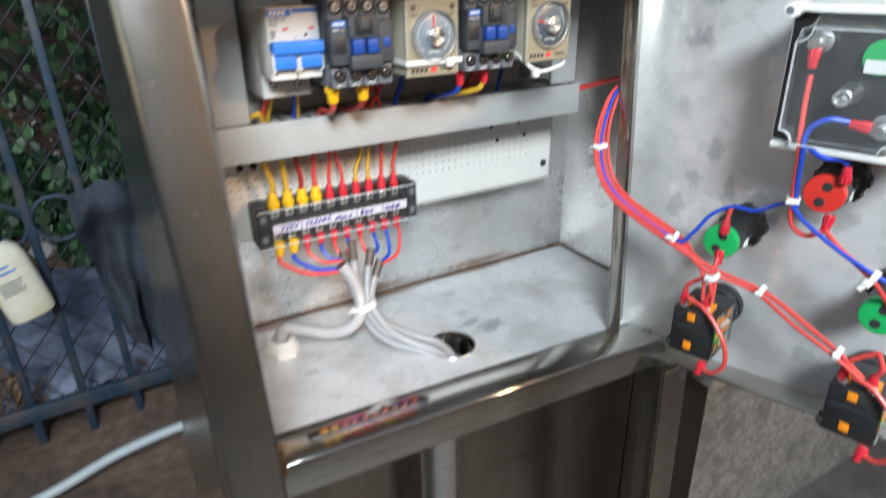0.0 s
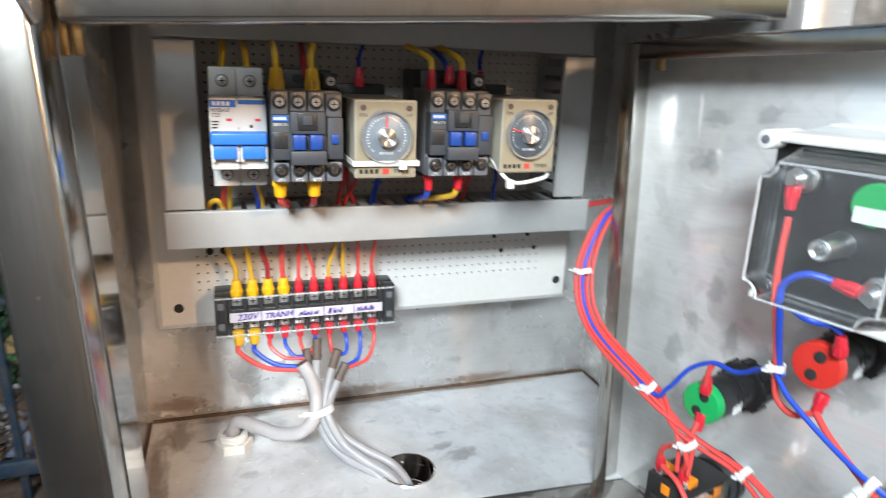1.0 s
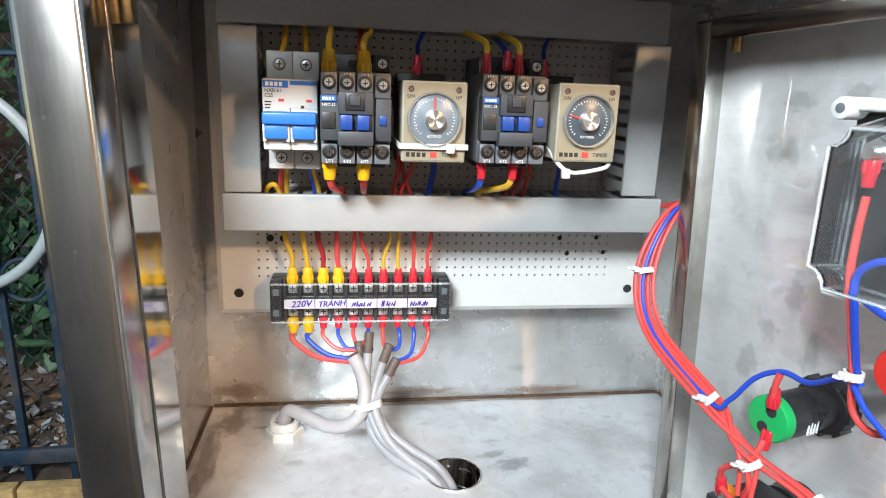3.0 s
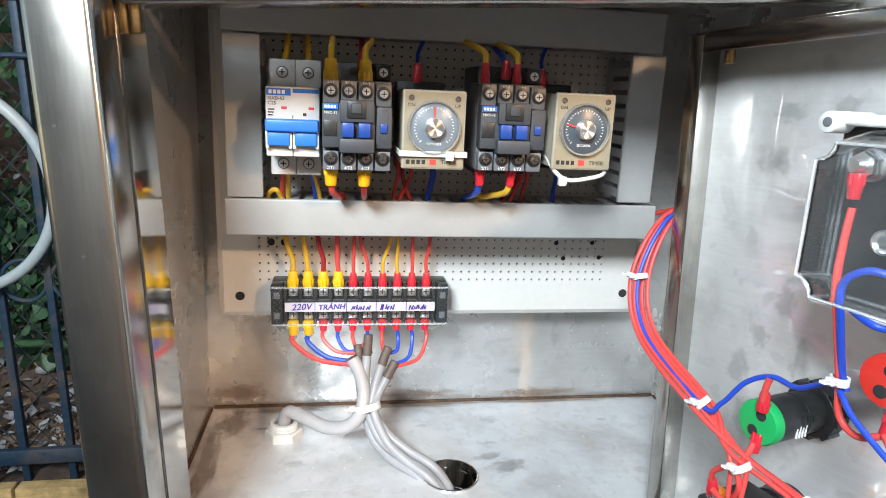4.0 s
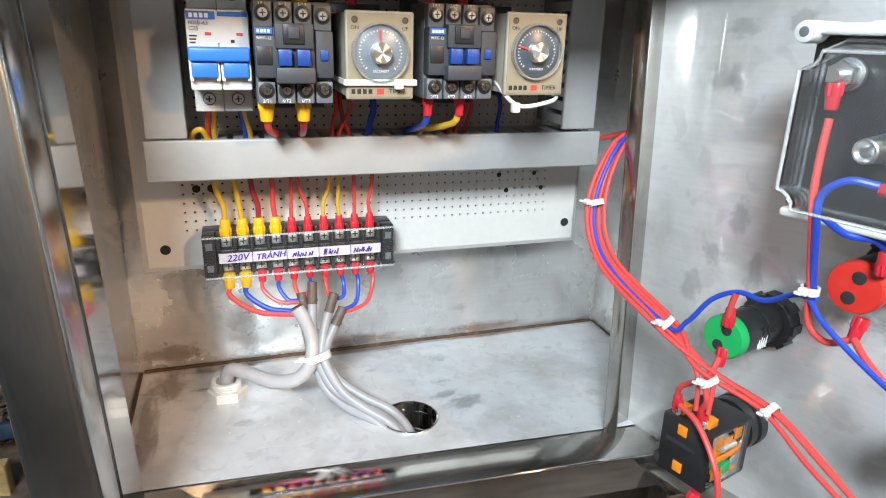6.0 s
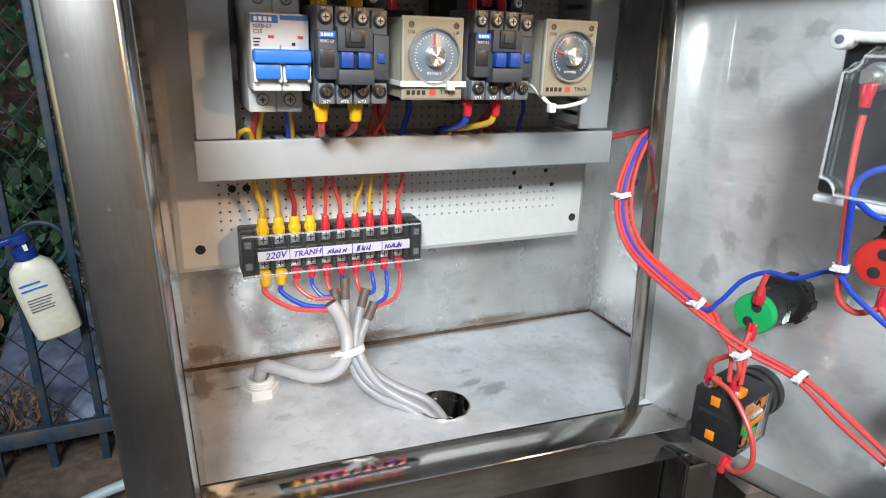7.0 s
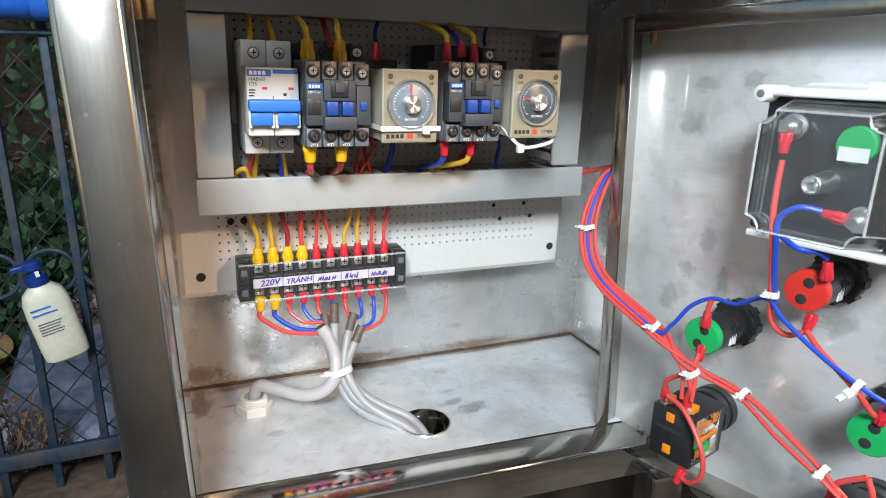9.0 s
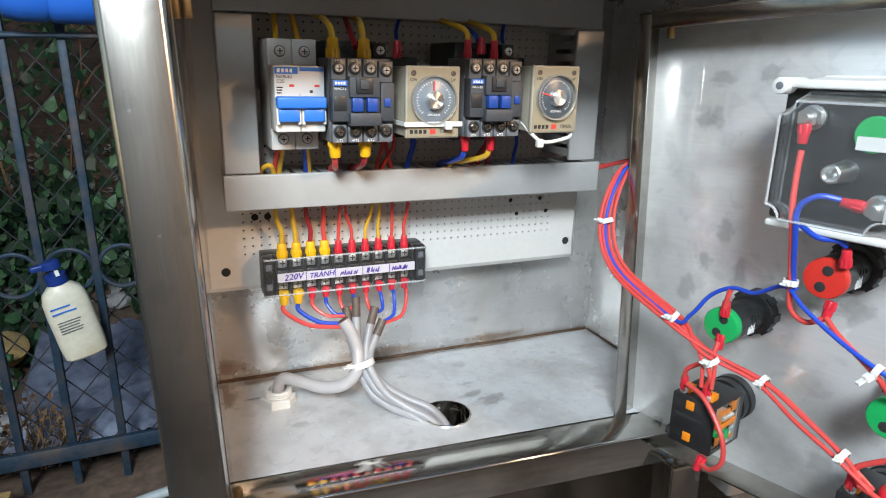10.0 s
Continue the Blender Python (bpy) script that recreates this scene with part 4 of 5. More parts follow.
def switch(u, z, label):
    t = thing("selector_switch", label, "switch", DOOR @ pose(u, 0, z), "selector switches on the door")
    bm = lathe(bmesh.new(), (0, -.0002, 0), (0, -1, 0), [(0, .0165), (.006, .0165), (.0065, .0150), (.0085, .0150), (.009, .0160), (.015, .0160), (.0155, .0145), (.020, .0140)], 32)
    part("collar", bm, BLACK, t, "ribbed black collar")
    part("block", slab(-.0145, .0165, -.058, -.019, -.0205, .0160, bevel=.0012), BLACK, t, "black contact block")
    part("clear_side", slab(.0166, .0178, -.056, -.026, -.018, .0150, bevel=.0003), CLEAR, t, "clear side window").visible_shadow = False
    rnd = random.Random(3)
    for k in range(9):
        a, c = -.053 + .0085 * (k % 3), -.015 + .0105 * (k // 3)
        part("contact_carrier", slab(.0150, .0166, a, a + .006 + rnd.random() * .003, c, c + .004 + rnd.random() * .005, bevel=.0005), ORANGE, t, "orange contact carrier")
    for a, c in ((-.0125, .0176), (.004, .0176)):
        part("terminal_clip", slab(a, a + .008, -.054, -.046, c - .001, c + .0035, bevel=.0004), ORANGE, t)
        screw_head(t, a + .004, -.0545, c + .001, .0030)
    for a, c in ((-.0035, .0075), (-.0035, -.0160)):
        part("contact_window", slab(a, a + .0058, -.0590, -.0578, c, c + .0062, bevel=.0004), ORANGE, t)
    part("front_notch", slab(-.0167, -.0130, -.0583, -.0500, -.0175, -.0120, bevel=.0006), HOLE, t)
    part("front_slot", slab(-.0105, .0085, -.0584, -.0579, .0005, .0030), HOLE, t)
    part("carrier_bridge", slab(.0168, .0176, -.0520, -.0300, -.0025, .0010, bevel=.0003), ORANGE, t)
    part("return_spring", rod((.0171, -.0470, .0050), (.0171, -.0350, .0050), .0016, n=12), SCREW, t, "small steel return spring")
    part("green_plunger", slab(.0166, .0177, -.0420, -.0365, -.0125, -.0060, bevel=.0004), GREEN, t, "green plunger")
    return t


switch(0.061, 1.038, "black selector switch block with orange contacts")
switch(0.168, 1.022, "black selector switch block with orange contacts on the door's lower edge")

# panel meter
MU, MZ, MS = 0.1300, 1.2215, 0.0430
meter = thing("panel_meter", "white panel meter seen from behind under a clear terminal cover", "meter", DOOR @ pose(MU, 0, MZ))


def octagon_rings(profile, corner=.92):
    """Stacked rings with cut corners: (v, half width, half height) triples, closed at both ends."""
    bm = bmesh.new()
    rings = []
    for v, w, h in profile:
        rings.append([bm.verts.new((p * w, v, q * h)) for p, q in ((-1, -corner), (-corner, -1), (corner, -1), (1, -corner), (1, corner), (corner, 1), (-corner, 1), (-1, corner))])
    for p, q in zip(rings, rings[1:]):
        for i in range(8):
            bm.faces.new((p[i], p[(i + 1) % 8], q[(i + 1) % 8], q[i]))
    bm.faces.new(rings[-1])
    bm.faces.new(rings[0][::-1])
    bmesh.ops.recalc_face_normals(bm, faces=bm.faces)
    return bm


part("housing", octagon_rings([(0.0, MS, .0435), (-.012, MS, .0435), (-.0125, MS - .0012, .0425), (-.030, MS - .0014, .0415), (-.0535, MS - .0020, .0395), (-.0545, MS - .0030, .0385)]), WHITE, meter, "glossy white moulded housing")
part("back_plate", octagon_rings([(-.0540, .0395, .0360), (-.0562, .0395, .0360), (-.0568, .0388, .0353)], .97), BLACK, meter, "black terminal plate")
part("plate_step", slab(.0205, .0365, -.0625, -.0560, -.0300, .0290, bevel=.0010), BLACK, meter, "raised black terminal barrier")
part("top_ledge", slab(-.0370, .0420, -.0640, -.0400, .0365, .0412, bevel=.0014, seg=3), WHITE, meter, "white ledge above the plate")
part("bottom_ledge", slab(-.0400, .0420, -.0600, -.0400, -.0412, -.0370, bevel=.0014, seg=3), WHITE, meter)
part("side_ledge", slab(.0398, .0424, -.0575, -.0400, -.0360, .0360, bevel=.0008), WHITE, meter)
for p, q in ((-1, 1), (1, -1)):
    bm = rod((p * .0395, -.0400, q * .0375), (p * .0395, -.0680, q * .0375), .0046, n=20, bevel=.0010)
    lug_ob = part("corner_lug", bm, WHITE, meter, "round white screw lug")
    part("lug_bore", lathe(bmesh.new(), (p * .0395, -.0679, q * .0375), (0, -1, 0), [(0, .0021), (.0002, .0021), (.0003, .0018)], 16), GREY_M, lug_ob)
part("cover_screw", lathe(bmesh.new(), (.0350, -.0566, .0312), (0, -1, 0), [(0, .0030), (.0010, .0030), (.0016, .0021)], 18), SCREW, meter)
part("top_clip", slab(.002, .016, -.0450, -.0300, .0405, .0452, bevel=.0009), WHITE, meter)
part("side_slot", slab(MS - .0016, MS - .0008, -.0240, -.0180, -.0080, -.0015), GREY_M, meter)
# terminals: two bolts with nuts, a hollow centre post, a green disc
for p, q in ((-.0230, .0215), (.0165, -.0210)):
    bm = cyl(bmesh.new(), (p, -.0565, q), (p, -.0715, q), .0024, n=14)
    cyl(bm, (p, -.0575, q), (p, -.0605, q), .0068, n=18, bevel=.0005)
    cyl(bm, (p, -.0610, q), (p, -.0640, q), .0060, n=6)
    cyl(bm, (p, -.0645, q), (p, -.0668, q), .0056, n=6)
    part("stud", bm, KNOB, meter, "bright bolt with nuts")
part("adjuster", lathe(bmesh.new(), (-.0030, -.0565, -.0050), (0, -1, 0), [(0, .0060), (.0060, .0056), (.0200, .0048), (.0204, .0040), (.0190, .0028), (.0120, .0026)], 24), KNOB, meter, "hollow metal post")
part("green_terminal", lathe(bmesh.new(), (.0080, -.0565, .0150), (0, -1, 0), [(0, .0094), (.0045, .0094), (.0056, .0086)], 28), GREEN, meter, "green round disc")
part("white_sticker", slab(.0010, .0150, -.0624, -.0618, .0070, .0140), WHITE, meter, "white lower half of the disc")
bm = bmesh.new()
for k in range(4):
    box(bm, .0240, .0300 - .001 * (k % 2), -.0630, -.0624, .0120 - k * .0062, .0134 - k * .0062)
part("terminal_print", bm, PRINT_W, meter)
# clear cover: a tapered open box of thin walls with a round notch at each corner
CW, CH, NO = .0278, .0305, .0072


def cover_ring(w, h, notch, v):
    pts = []
    for cx_, cz_, a0 in ((-w, -h, 90), (w, -h, 180), (w, h, 270), (-w, h, 0)):
        for k in range(5):
            ang_ = radians(a0 - 22.5 * k)
            pts.append((cx_ + notch * math.cos(ang_), v, cz_ + notch * math.sin(ang_)))
    return pts


cov = bmesh.new()
rim = cover_ring(CW, CH, NO, -.0870)
foot = cover_ring(.0345, .0345, NO, -.0570)
outer = [cov.verts.new(p) for p in rim]
shoulder = [cov.verts.new((p[0] * 1.012, p[1] + .0016, p[2] * 1.012)) for p in rim]
back = [cov.verts.new(p) for p in foot]
n = len(rim)
cov.faces.new(outer)
for p, q in ((outer, shoulder), (shoulder, back)):
    for i in range(n):
        cov.faces.new((p[i], q[i], q[(i + 1) % n], p[(i + 1) % n]))
bmesh.ops.recalc_face_normals(cov, faces=cov.faces)
bmesh.ops.solidify(cov, geom=list(cov.faces), thickness=0.0011)
part("clear_cover", cov, HAZY, meter, "hazy clear plastic terminal cover").visible_shadow = False
part("cover_rim", tube([(p[0], -.0874, p[2]) for p in rim + rim[:1]], .00075, 8, 1), EDGE, meter, "bright polished rim of the cover").visible_shadow = False
part("cover_foot", tube(foot + foot[:1], .0008, 8, 1), EDGE, meter, "clear flange of the cover").visible_shadow = False
for i in (0, 4, 5, 9, 10, 14, 15, 19):
    part("cover_edge", tube([rim[i], foot[i]], .0005, 6, 1), EDGE, meter).visible_shadow = False


# ---- wires, lugs and cables ----
def lug(parent, p, d, mat, r=.0030, n=.0100, name="lug"):
    """A crimped terminal sleeve that starts at p and runs along d."""
    p, d = Vector(p), Vector(d).normalized()
    bm = lathe(bmesh.new(), p, d, [(0, r * .90), (.0005, r * 1.10), (n * .44, r * 1.10), (n * .50, r * .96), (n * .58, r * .92), (n * .94, r * .84), (n, r * .74)], 24)
    bm.verts.ensure_lookup_table()
    for ring in (1, 2):
        for k in range(24):
            if k % 3 == 0:
                v = bm.verts[ring * 24 + k]
                axis_point = p + d * (v.co - p).dot(d)
                v.co = axis_point + (v.co - axis_point) * .78
    return part(name, bm, mat, parent, "crimped sleeve")


def wire(label, pts, r, mat, lugs=(), group="", name="wire"):
    t = thing(name, label, "wire", pose(*pts[0]), group)
    base = Vector(pts[0])
    part("insulation", tube([Vector(p) - base for p in pts], r, 10, 8), mat, t)
    for p, d, m, rr, n in lugs:
        lug(t, Vector(p) - base, d, m, rr, n)
    return t


UP, DOWN = (0, 0, 1), (0, 0, -1)
# strip to duct
tops = (-.0050, -.0035, -.0042, -.0012, .0005, -.0075, .0052, -.0008, -.0010, .0012)
for k in range(10):
    x = TX + k * TP
    big = k < 4
    wm = YEL_W if k in (0, 1, 6, 7) else RED_W if k != 2 else DRED_W
    lm = YEL_L if big else RED_L
    lr, ln_ = (.0041, .0125) if big else (.0031, .0110)
    z0 = 1.1175
    xt = x + tops[k]
    colour = {id(YEL_W): "yellow", id(RED_W): "red", id(DRED_W): "dark red"}[id(wm)]
    wire("%s wire with a %s lug rising into the duct" % (colour, "yellow" if big else "red"),
         [(x, 0.4945, z0 + ln_ - .002), (x - (.001 if k % 2 else .0), 0.4925, z0 + ln_ + .008), (xt + (x - xt) * .25, 0.4895, 1.150), (xt, 0.4870, 1.166)],
         .0019 if big else .0014, wm, [((x, 0.4945, z0 - .002), UP, lm, lr, ln_)], "wires above the terminal strip")
# strip to cables
ends = {0: (.1515, .480, 1.0560), 1: (.1545, .481, 1.0575), 2: (.1530, .484, 1.0640), 3: (.1550, .485, 1.0655), 4: (.1600, .486, 1.0720), 5: (.1625, .486, 1.0720),
        6: (.1760, .482, 1.0650), 7: (.1745, .483, 1.0635), 8: (.1800, .478, 1.0560), 9: (.1820, .477, 1.0550)}
for k in range(10):
    x = TX + k * TP
    big = k < 2
    wm = RED_W if k in (0, 2, 4, 6, 9) else BLUE_W
    lm, lr, ln_ = (YEL_L, .0040, .0115) if big else (RED_L, .0031, .0085)
    z0 = 1.0885 - ln_
    e = Vector(ends[k])
    sag = .006 if k in (0, 1) else .003
    bow = .004 if k in (7, 8, 9) else 0
    wire("%s wire with a %s lug bending down into a cable" % ("red" if wm is RED_W else "blue", "yellow" if big else "red"),
         [(x, 0.4930, z0 + .002), (x + bow * .4, 0.4915, z0 - .006), ((x * .6 + e.x * .4) + bow, (0.4905 + e.y) / 2 - .002, min(z0 - .013, e.z + .006) - sag * .3), tuple(e), tuple(e + Vector((.002 if e.x < .165 else -.002, -.001, -.008)))],
         .0019 if big else .0015, wm, [((x, 0.4935, z0 + ln_), DOWN, lm, lr, ln_)], "wires below the terminal strip")

TIE = Vector((.1575, .466, 1.027))
white = thing("white_cable", "thick white sheathed cable bent into a nylon gland", "cable", pose(0, 0, 0))
part("sheath", tube([(.1500, .480, 1.0620), (.1555, .476, 1.0520), (.1590, .470, 1.0380), (.1560, .4625, 1.0240), (.1455, .4640, 1.0130), (.1300, .4730, 1.0085), (.1130, .4850, 1.0110), (.1010, .4920, 1.0120), (.0968, .4940, 1.0030), (.0965, .4940, .985)], .0052, 16, 8), CABLE_W, white)
part("sheath_end", tube([(.1496, .4803, 1.0630), (.1506, .4797, 1.0608)], .0046, 14, 2), TAPE, white, "brown cut end")
gland = thing("cable_gland", "white nylon hexagonal cable gland in the shelf", "gland", pose(.0965, .494, FZ))
part("hex_nut", lathe(bmesh.new(), (0, 0, -.001), (0, 0, 1), [(0, .0148), (.0068, .0148), (.0080, .0135)], 6), NYLON, gland)
bm = lathe(bmesh.new(), (0, 0, .007), (0, 0, 1), [(0, .0108), (.0012, .0114), (.0020, .0106), (.0030, .0114), (.0038, .0106), (.0048, .0112), (.0060, .0104), (.0060, .0078), (.002, .0076)], 28)
part("thread", bm, NYLON, gland, "ribbed nylon thread")
for label, pts in (("grey cable running into the shelf's hole", [(.1620, .485, 1.0740), (.1610, .481, 1.0600), (.1600, .473, 1.0420), (.1620, .465, 1.0270), (.1700, .454, 1.0090), (.1850, .442, 1.0000), (.2050, .428, .9920), (.2180, .421, .9760), (.2200, .420, .950)]),
                   ("grey cable running into the shelf's hole", [(.1760, .481, 1.0660), (.1715, .478, 1.0540), (.1670, .472, 1.0400), (.1655, .464, 1.0275), (.1760, .455, 1.0120), (.1920, .445, 1.0020), (.2110, .432, .9940), (.2230, .424, .9760), (.2250, .423, .950)]),
                   ("grey cable running into the shelf's hole", [(.1810, .477, 1.0560), (.1750, .474, 1.0450), (.1690, .469, 1.0350), (.1665, .460, 1.0260), (.1760, .449, 1.0080), (.1900, .437, .9985), (.2070, .424, .9900), (.2150, .418, .9750), (.2160, .417, .950)]),
                   ("grey cable running into the shelf's hole", [(.1545, .486, 1.0670), (.1550, .482, 1.0560), (.1560, .476, 1.0420), (.1600, .468, 1.0240), (.1660, .458, 1.0060), (.1790, .445, .9960), (.1960, .430, .9910), (.2110, .416, .9770), (.2120, .415, .950)])):
    c_ = thing("grey_cable", label, "cable", pose(0, 0, 0), "grey cables tied together")
    part("sheath", tube(pts, .0035, 14, 8), CABLE, c_)
    a, b = Vector(pts[0]), Vector(pts[1])
    part("sheath_end", tube([a + (a - b) * .35, a + (b - a) * .75], .0036, 12, 2), TAPE, c_, "brown cut end")


def cable_tie(p, axis, r, tail, label="white nylon cable tie round the wires", width=.0035):
    """A nylon strap round a bundle at p, with its block and tail."""
    p, axis = Vector(p), Vector(axis).normalized()
    t = thing("cable_tie", label, "cable tie", pose(*p))
    bm = lathe(bmesh.new(), -axis * width / 2, axis, [(0, r - .0006), (0, r + .0005), (width, r + .0005), (width, r - .0006)], 22)
    bmesh.ops.delete(bm, geom=[f for f in bm.faces if len(f.verts) > 4], context="FACES")
    part("strap", bm, NYLON, t)
    tail = Vector(tail).normalized()
    bm = bmesh.new()
    q = tail.to_track_quat("X", "Z").to_matrix().to_4x4()
    bmesh.ops.create_cube(bm, size=1, matrix=Matrix.Translation(tail * (r + .0022)) @ q @ Matrix.Diagonal((.0046, .0044, .0034, 1)))
    bmesh.ops.bevel(bm, geom=list(bm.edges), offset=.0006, segments=1, affect="EDGES")
    part("block", bm, NYLON, t)
    bm = bmesh.new()
    bmesh.ops.create_cube(bm, size=1, matrix=Matrix.Translation(tail * (r + .0062)) @ q @ Matrix.Diagonal((.0052, .0028, .0012, 1)))
    part("tail", bm, NYLON, t)
    return t


cable_tie(TIE + Vector((.004, 0, .001)), (.25, -.35, -1), .0098, (-1, -.4, .1), width=.0052)


# wires above and below the devices
def run(label, pts, r, mat, lugs=()):
    return wire(label, pts, r, mat, lugs, "wires between devices and ducts")


DT, DB = 1.300, 1.180
for x0, x1, y, z, lm, wm, lr in ((.1347, .1340, .428, 1.2680, YEL_L, YEL_W, .0043), (.1557, .1590, .428, 1.2680, YEL_L, YEL_W, .0043),
                                 (0.2311, .2230, .428, 1.2700, RED_L, YEL_W, .0028), (0.2518, .2455, .428, 1.2700, RED_L, YEL_W, .0028)):
    run("%s wire with a %s lug on the contactor" % ("yellow", "yellow" if lm is YEL_L else "red"),
        [(x0, y, z + .012), (x0, y + .006, z + .020), (x1 + .001, y + .030, z + .027), (x1 - .002, .480, DT), (x1 - .002, .484, DT + .008)], .0020, wm, [((x0, y, z), UP, lm, lr, .0135)])
run("dark red wire behind the yellow lug", [(.1530, .440, 1.276), (.1535, .452, 1.284), (.1545, .478, DT), (.1545, .482, DT + .008)], .0019, DRED_W)
run("blue wire with a red lug on the contactor", [(.2473, .446, 1.284), (.2473, .456, 1.290), (.2445, .482, DT), (.2445, .486, DT + .008)], .0018, BLUE_W, [((.2473, .440, 1.2740), UP, RED_L, .0030, .0120)])
for x in (.1920, .2800):
    run("blue wire with a red lug on the timer's socket", [(x, .470, 1.2840), (x + .001, .474, 1.290), (x + .0055, .480, DT), (x + .006, .484, DT + .008)], .0014, BLUE_W, [((x, .468, 1.2700), UP, RED_L, .0030, .0125)])
for x, dx in ((.1035, .001), (.1195, -.001)):
    run("yellow wire above the circuit breaker", [(x, .462, 1.278), (x + dx, .472, 1.287), (x + dx * 2, .482, DT), (x + dx * 2, .485, DT + .006)], .0019, YEL_W)
for x, wm, dx, nm in ((.1020, RED_W, -.002, "red"), (.1050, YEL_W, -.001, "yellow"), (.1200, BLUE_W, .003, "blue"), (.1215, YEL_W, .004, "yellow")):
    run("%s wire under the circuit breaker" % nm, [(x, .462, 1.209), (x + dx * .3, .466, 1.203), (x + dx, .476, 1.190), (x + dx, .480, DB)], .0018, wm)
for x, z, lm, wm, lr, dx, nm in ((.1347, 1.2160, YEL_L, RED_W, .0043, .006, "red"), (.1557, 1.2160, YEL_L, DRED_W, .0043, .001, "dark red"), (0.2311, 1.2180, RED_L, BLUE_W, .0032, -.001, "blue"), (0.2518, 1.2180, RED_L, YEL_W, .0032, -.010, "yellow")):
    run("%s wire under the contactor with a crimped lug" % nm, [(x, .429, z - .012), (x + dx * .2, .434, z - .018), (x + dx, .455, z - .024), (x + dx * 1.2, .474, 1.190), (x + dx * 1.2, .478, DB)], .0021, wm, [((x, .428, z + .001), DOWN, lm, lr, .0135)])
for x0, x1, wm, nm in ((.1800, .1785, RED_W, "red"), (.1830, .1900, DRED_W, "dark red"), (.1890, .1830, RED_W, "red"), (.2040, .2030, BLUE_W, "blue"), (.2055, .2045, BLUE_W, "blue"),
                       (.2675, .2600, DRED_W, "dark red"), (.2700, .2660, RED_W, "red"), (.2745, .2735, RED_W, "red"), (.2960, .2985, BLUE_W, "blue")):
    run("%s wire under the timer" % nm, [(x0, .472, 1.2170), (x0 + .001, .470, 1.2060), ((x0 + x1) / 2, .474, 1.1960), (x1, .478, 1.188), (x1, .482, DB)], .0015, wm)
run("yellow wire end curling out of the duct", [(.0890, .480, 1.184), (.0910, .474, 1.1905), (.0960, .470, 1.1935), (.0990, .474, 1.188), (.0995, .478, DB)], .0018, YEL_W)
# straps on the timers
st = thing("timer_strap", "white nylon cable tie strapped over the timer's face", "cable tie", pose(0, 0, 0))
part("strap", slab(.1758, .2168, .4015, .4027, 1.2258, 1.2292, bevel=.0004), NYLON, st)
part("strap_side", slab(.1755, .1766, .4020, .480, 1.2262, 1.2290), NYLON, st)
part("strap_side", slab(.2160, .2171, .4020, .480, 1.2258, 1.2290), NYLON, st)
part("block", slab(.2035, .2085, .3980, .4020, 1.2240, 1.2296, bevel=.0008), NYLON, st)
st = thing("timer_strap", "loose white nylon cable tie hanging under the timer", "cable tie", pose(0, 0, 0))
part("strap", tube([(.2738, .470, 1.2300), (.2730, .425, 1.2270), (.2740, .408, 1.2200), (.2790, .404, 1.2150), (.2850, .403, 1.2135), (.2960, .403, 1.2150), (.3060, .405, 1.2175), (.3110, .420, 1.2200), (.3120, .470, 1.222)], .0013, 8), NYLON, st)
part("block", slab(.2765, .2815, .4005, .4050, 1.2100, 1.2160, bevel=.0008), NYLON, st)


# ---- harness between cabinet and door ----
def dp(u, v, z):
    return DOOR @ Vector((u, v, z))


rnd = random.Random(11)
bundle = [Vector((.366, .486, 1.176)), Vector((.382, .470, 1.182)), Vector((.392, .430, 1.196)), Vector((.372, .402, 1.203)), Vector((.346, .392, 1.190)), Vector((.328, .382, 1.156)), Vector((.327, .362, 1.126)), dp(.037, -.054, 1.104)]
paths = [([dp(.066, -.055, 1.090), dp(.101, -.050, 1.081), dp(.129, -.055, 1.071), dp(.154, -.060, 1.061), dp(.164, -.060, 1.052)], RED_W, "red"),
         ([dp(.068, -.052, 1.088), dp(.101, -.047, 1.080), dp(.131, -.052, 1.069), dp(.154, -.058, 1.059), dp(.170, -.055, 1.046)], RED_W, "red"),
         ([dp(.062, -.058, 1.089), dp(.097, -.052, 1.080), dp(.126, -.058, 1.068), dp(.153, -.062, 1.058), dp(.175, -.060, 1.044)], RED_W, "red"),
         ([dp(.055, -.056, 1.094), dp(.064, -.058, 1.083), dp(.067, -.060, 1.066)], RED_W, "red"),
         ([dp(.057, -.052, 1.092), dp(.070, -.054, 1.085), dp(.073, -.058, 1.066)], RED_W, "red"),
         ([dp(.050, -.055, 1.110), dp(.060, -.052, 1.126), dp(.0725, -.050, 1.1345), dp(.088, -.052, 1.136), dp(.106, -.055, 1.146), dp(.120, -.060, 1.138), dp(.142, -.062, 1.126), dp(.162, -.064, 1.118), dp(.175, -.058, 1.111)], BLUE_W, "blue")]
for k, (tail, wm, nm) in enumerate(paths):
    lane = (-.0052, -.0026, .0026, .0050, .0004, -.0008)[k]
    off = Vector((lane, -.0018 if wm is BLUE_W else .0012 * ((k % 3) - 1), .25 * lane))
    pts = []
    for i, p in enumerate(bundle):
        pts.append(tuple(p + off * (1.3 if i in (2, 3) else 1) + Vector((rnd.uniform(-1, 1), rnd.uniform(-1, 1), rnd.uniform(-1, 1))) * .0008))
    pts += [tuple(p) for p in tail]
    wire("%s wire of the harness looping from the duct to the door" % nm, pts, .00135, wm, (), "harness wires")
for p, q, r in ((bundle[5], (.1, -.5, -1), .0050), (bundle[7], (.5, -.6, -.6), .0045), (dp(.070, -.058, 1.0845), (.3, -.5, -.8), .0050), (dp(.101, -.050, 1.0805), (.2, -.9, -.3), .0044), (dp(.154, -.060, 1.060), (.2, -.9, -.3), .0044)):
    cable_tie(p, q, r, (-.9, -.3, .25))


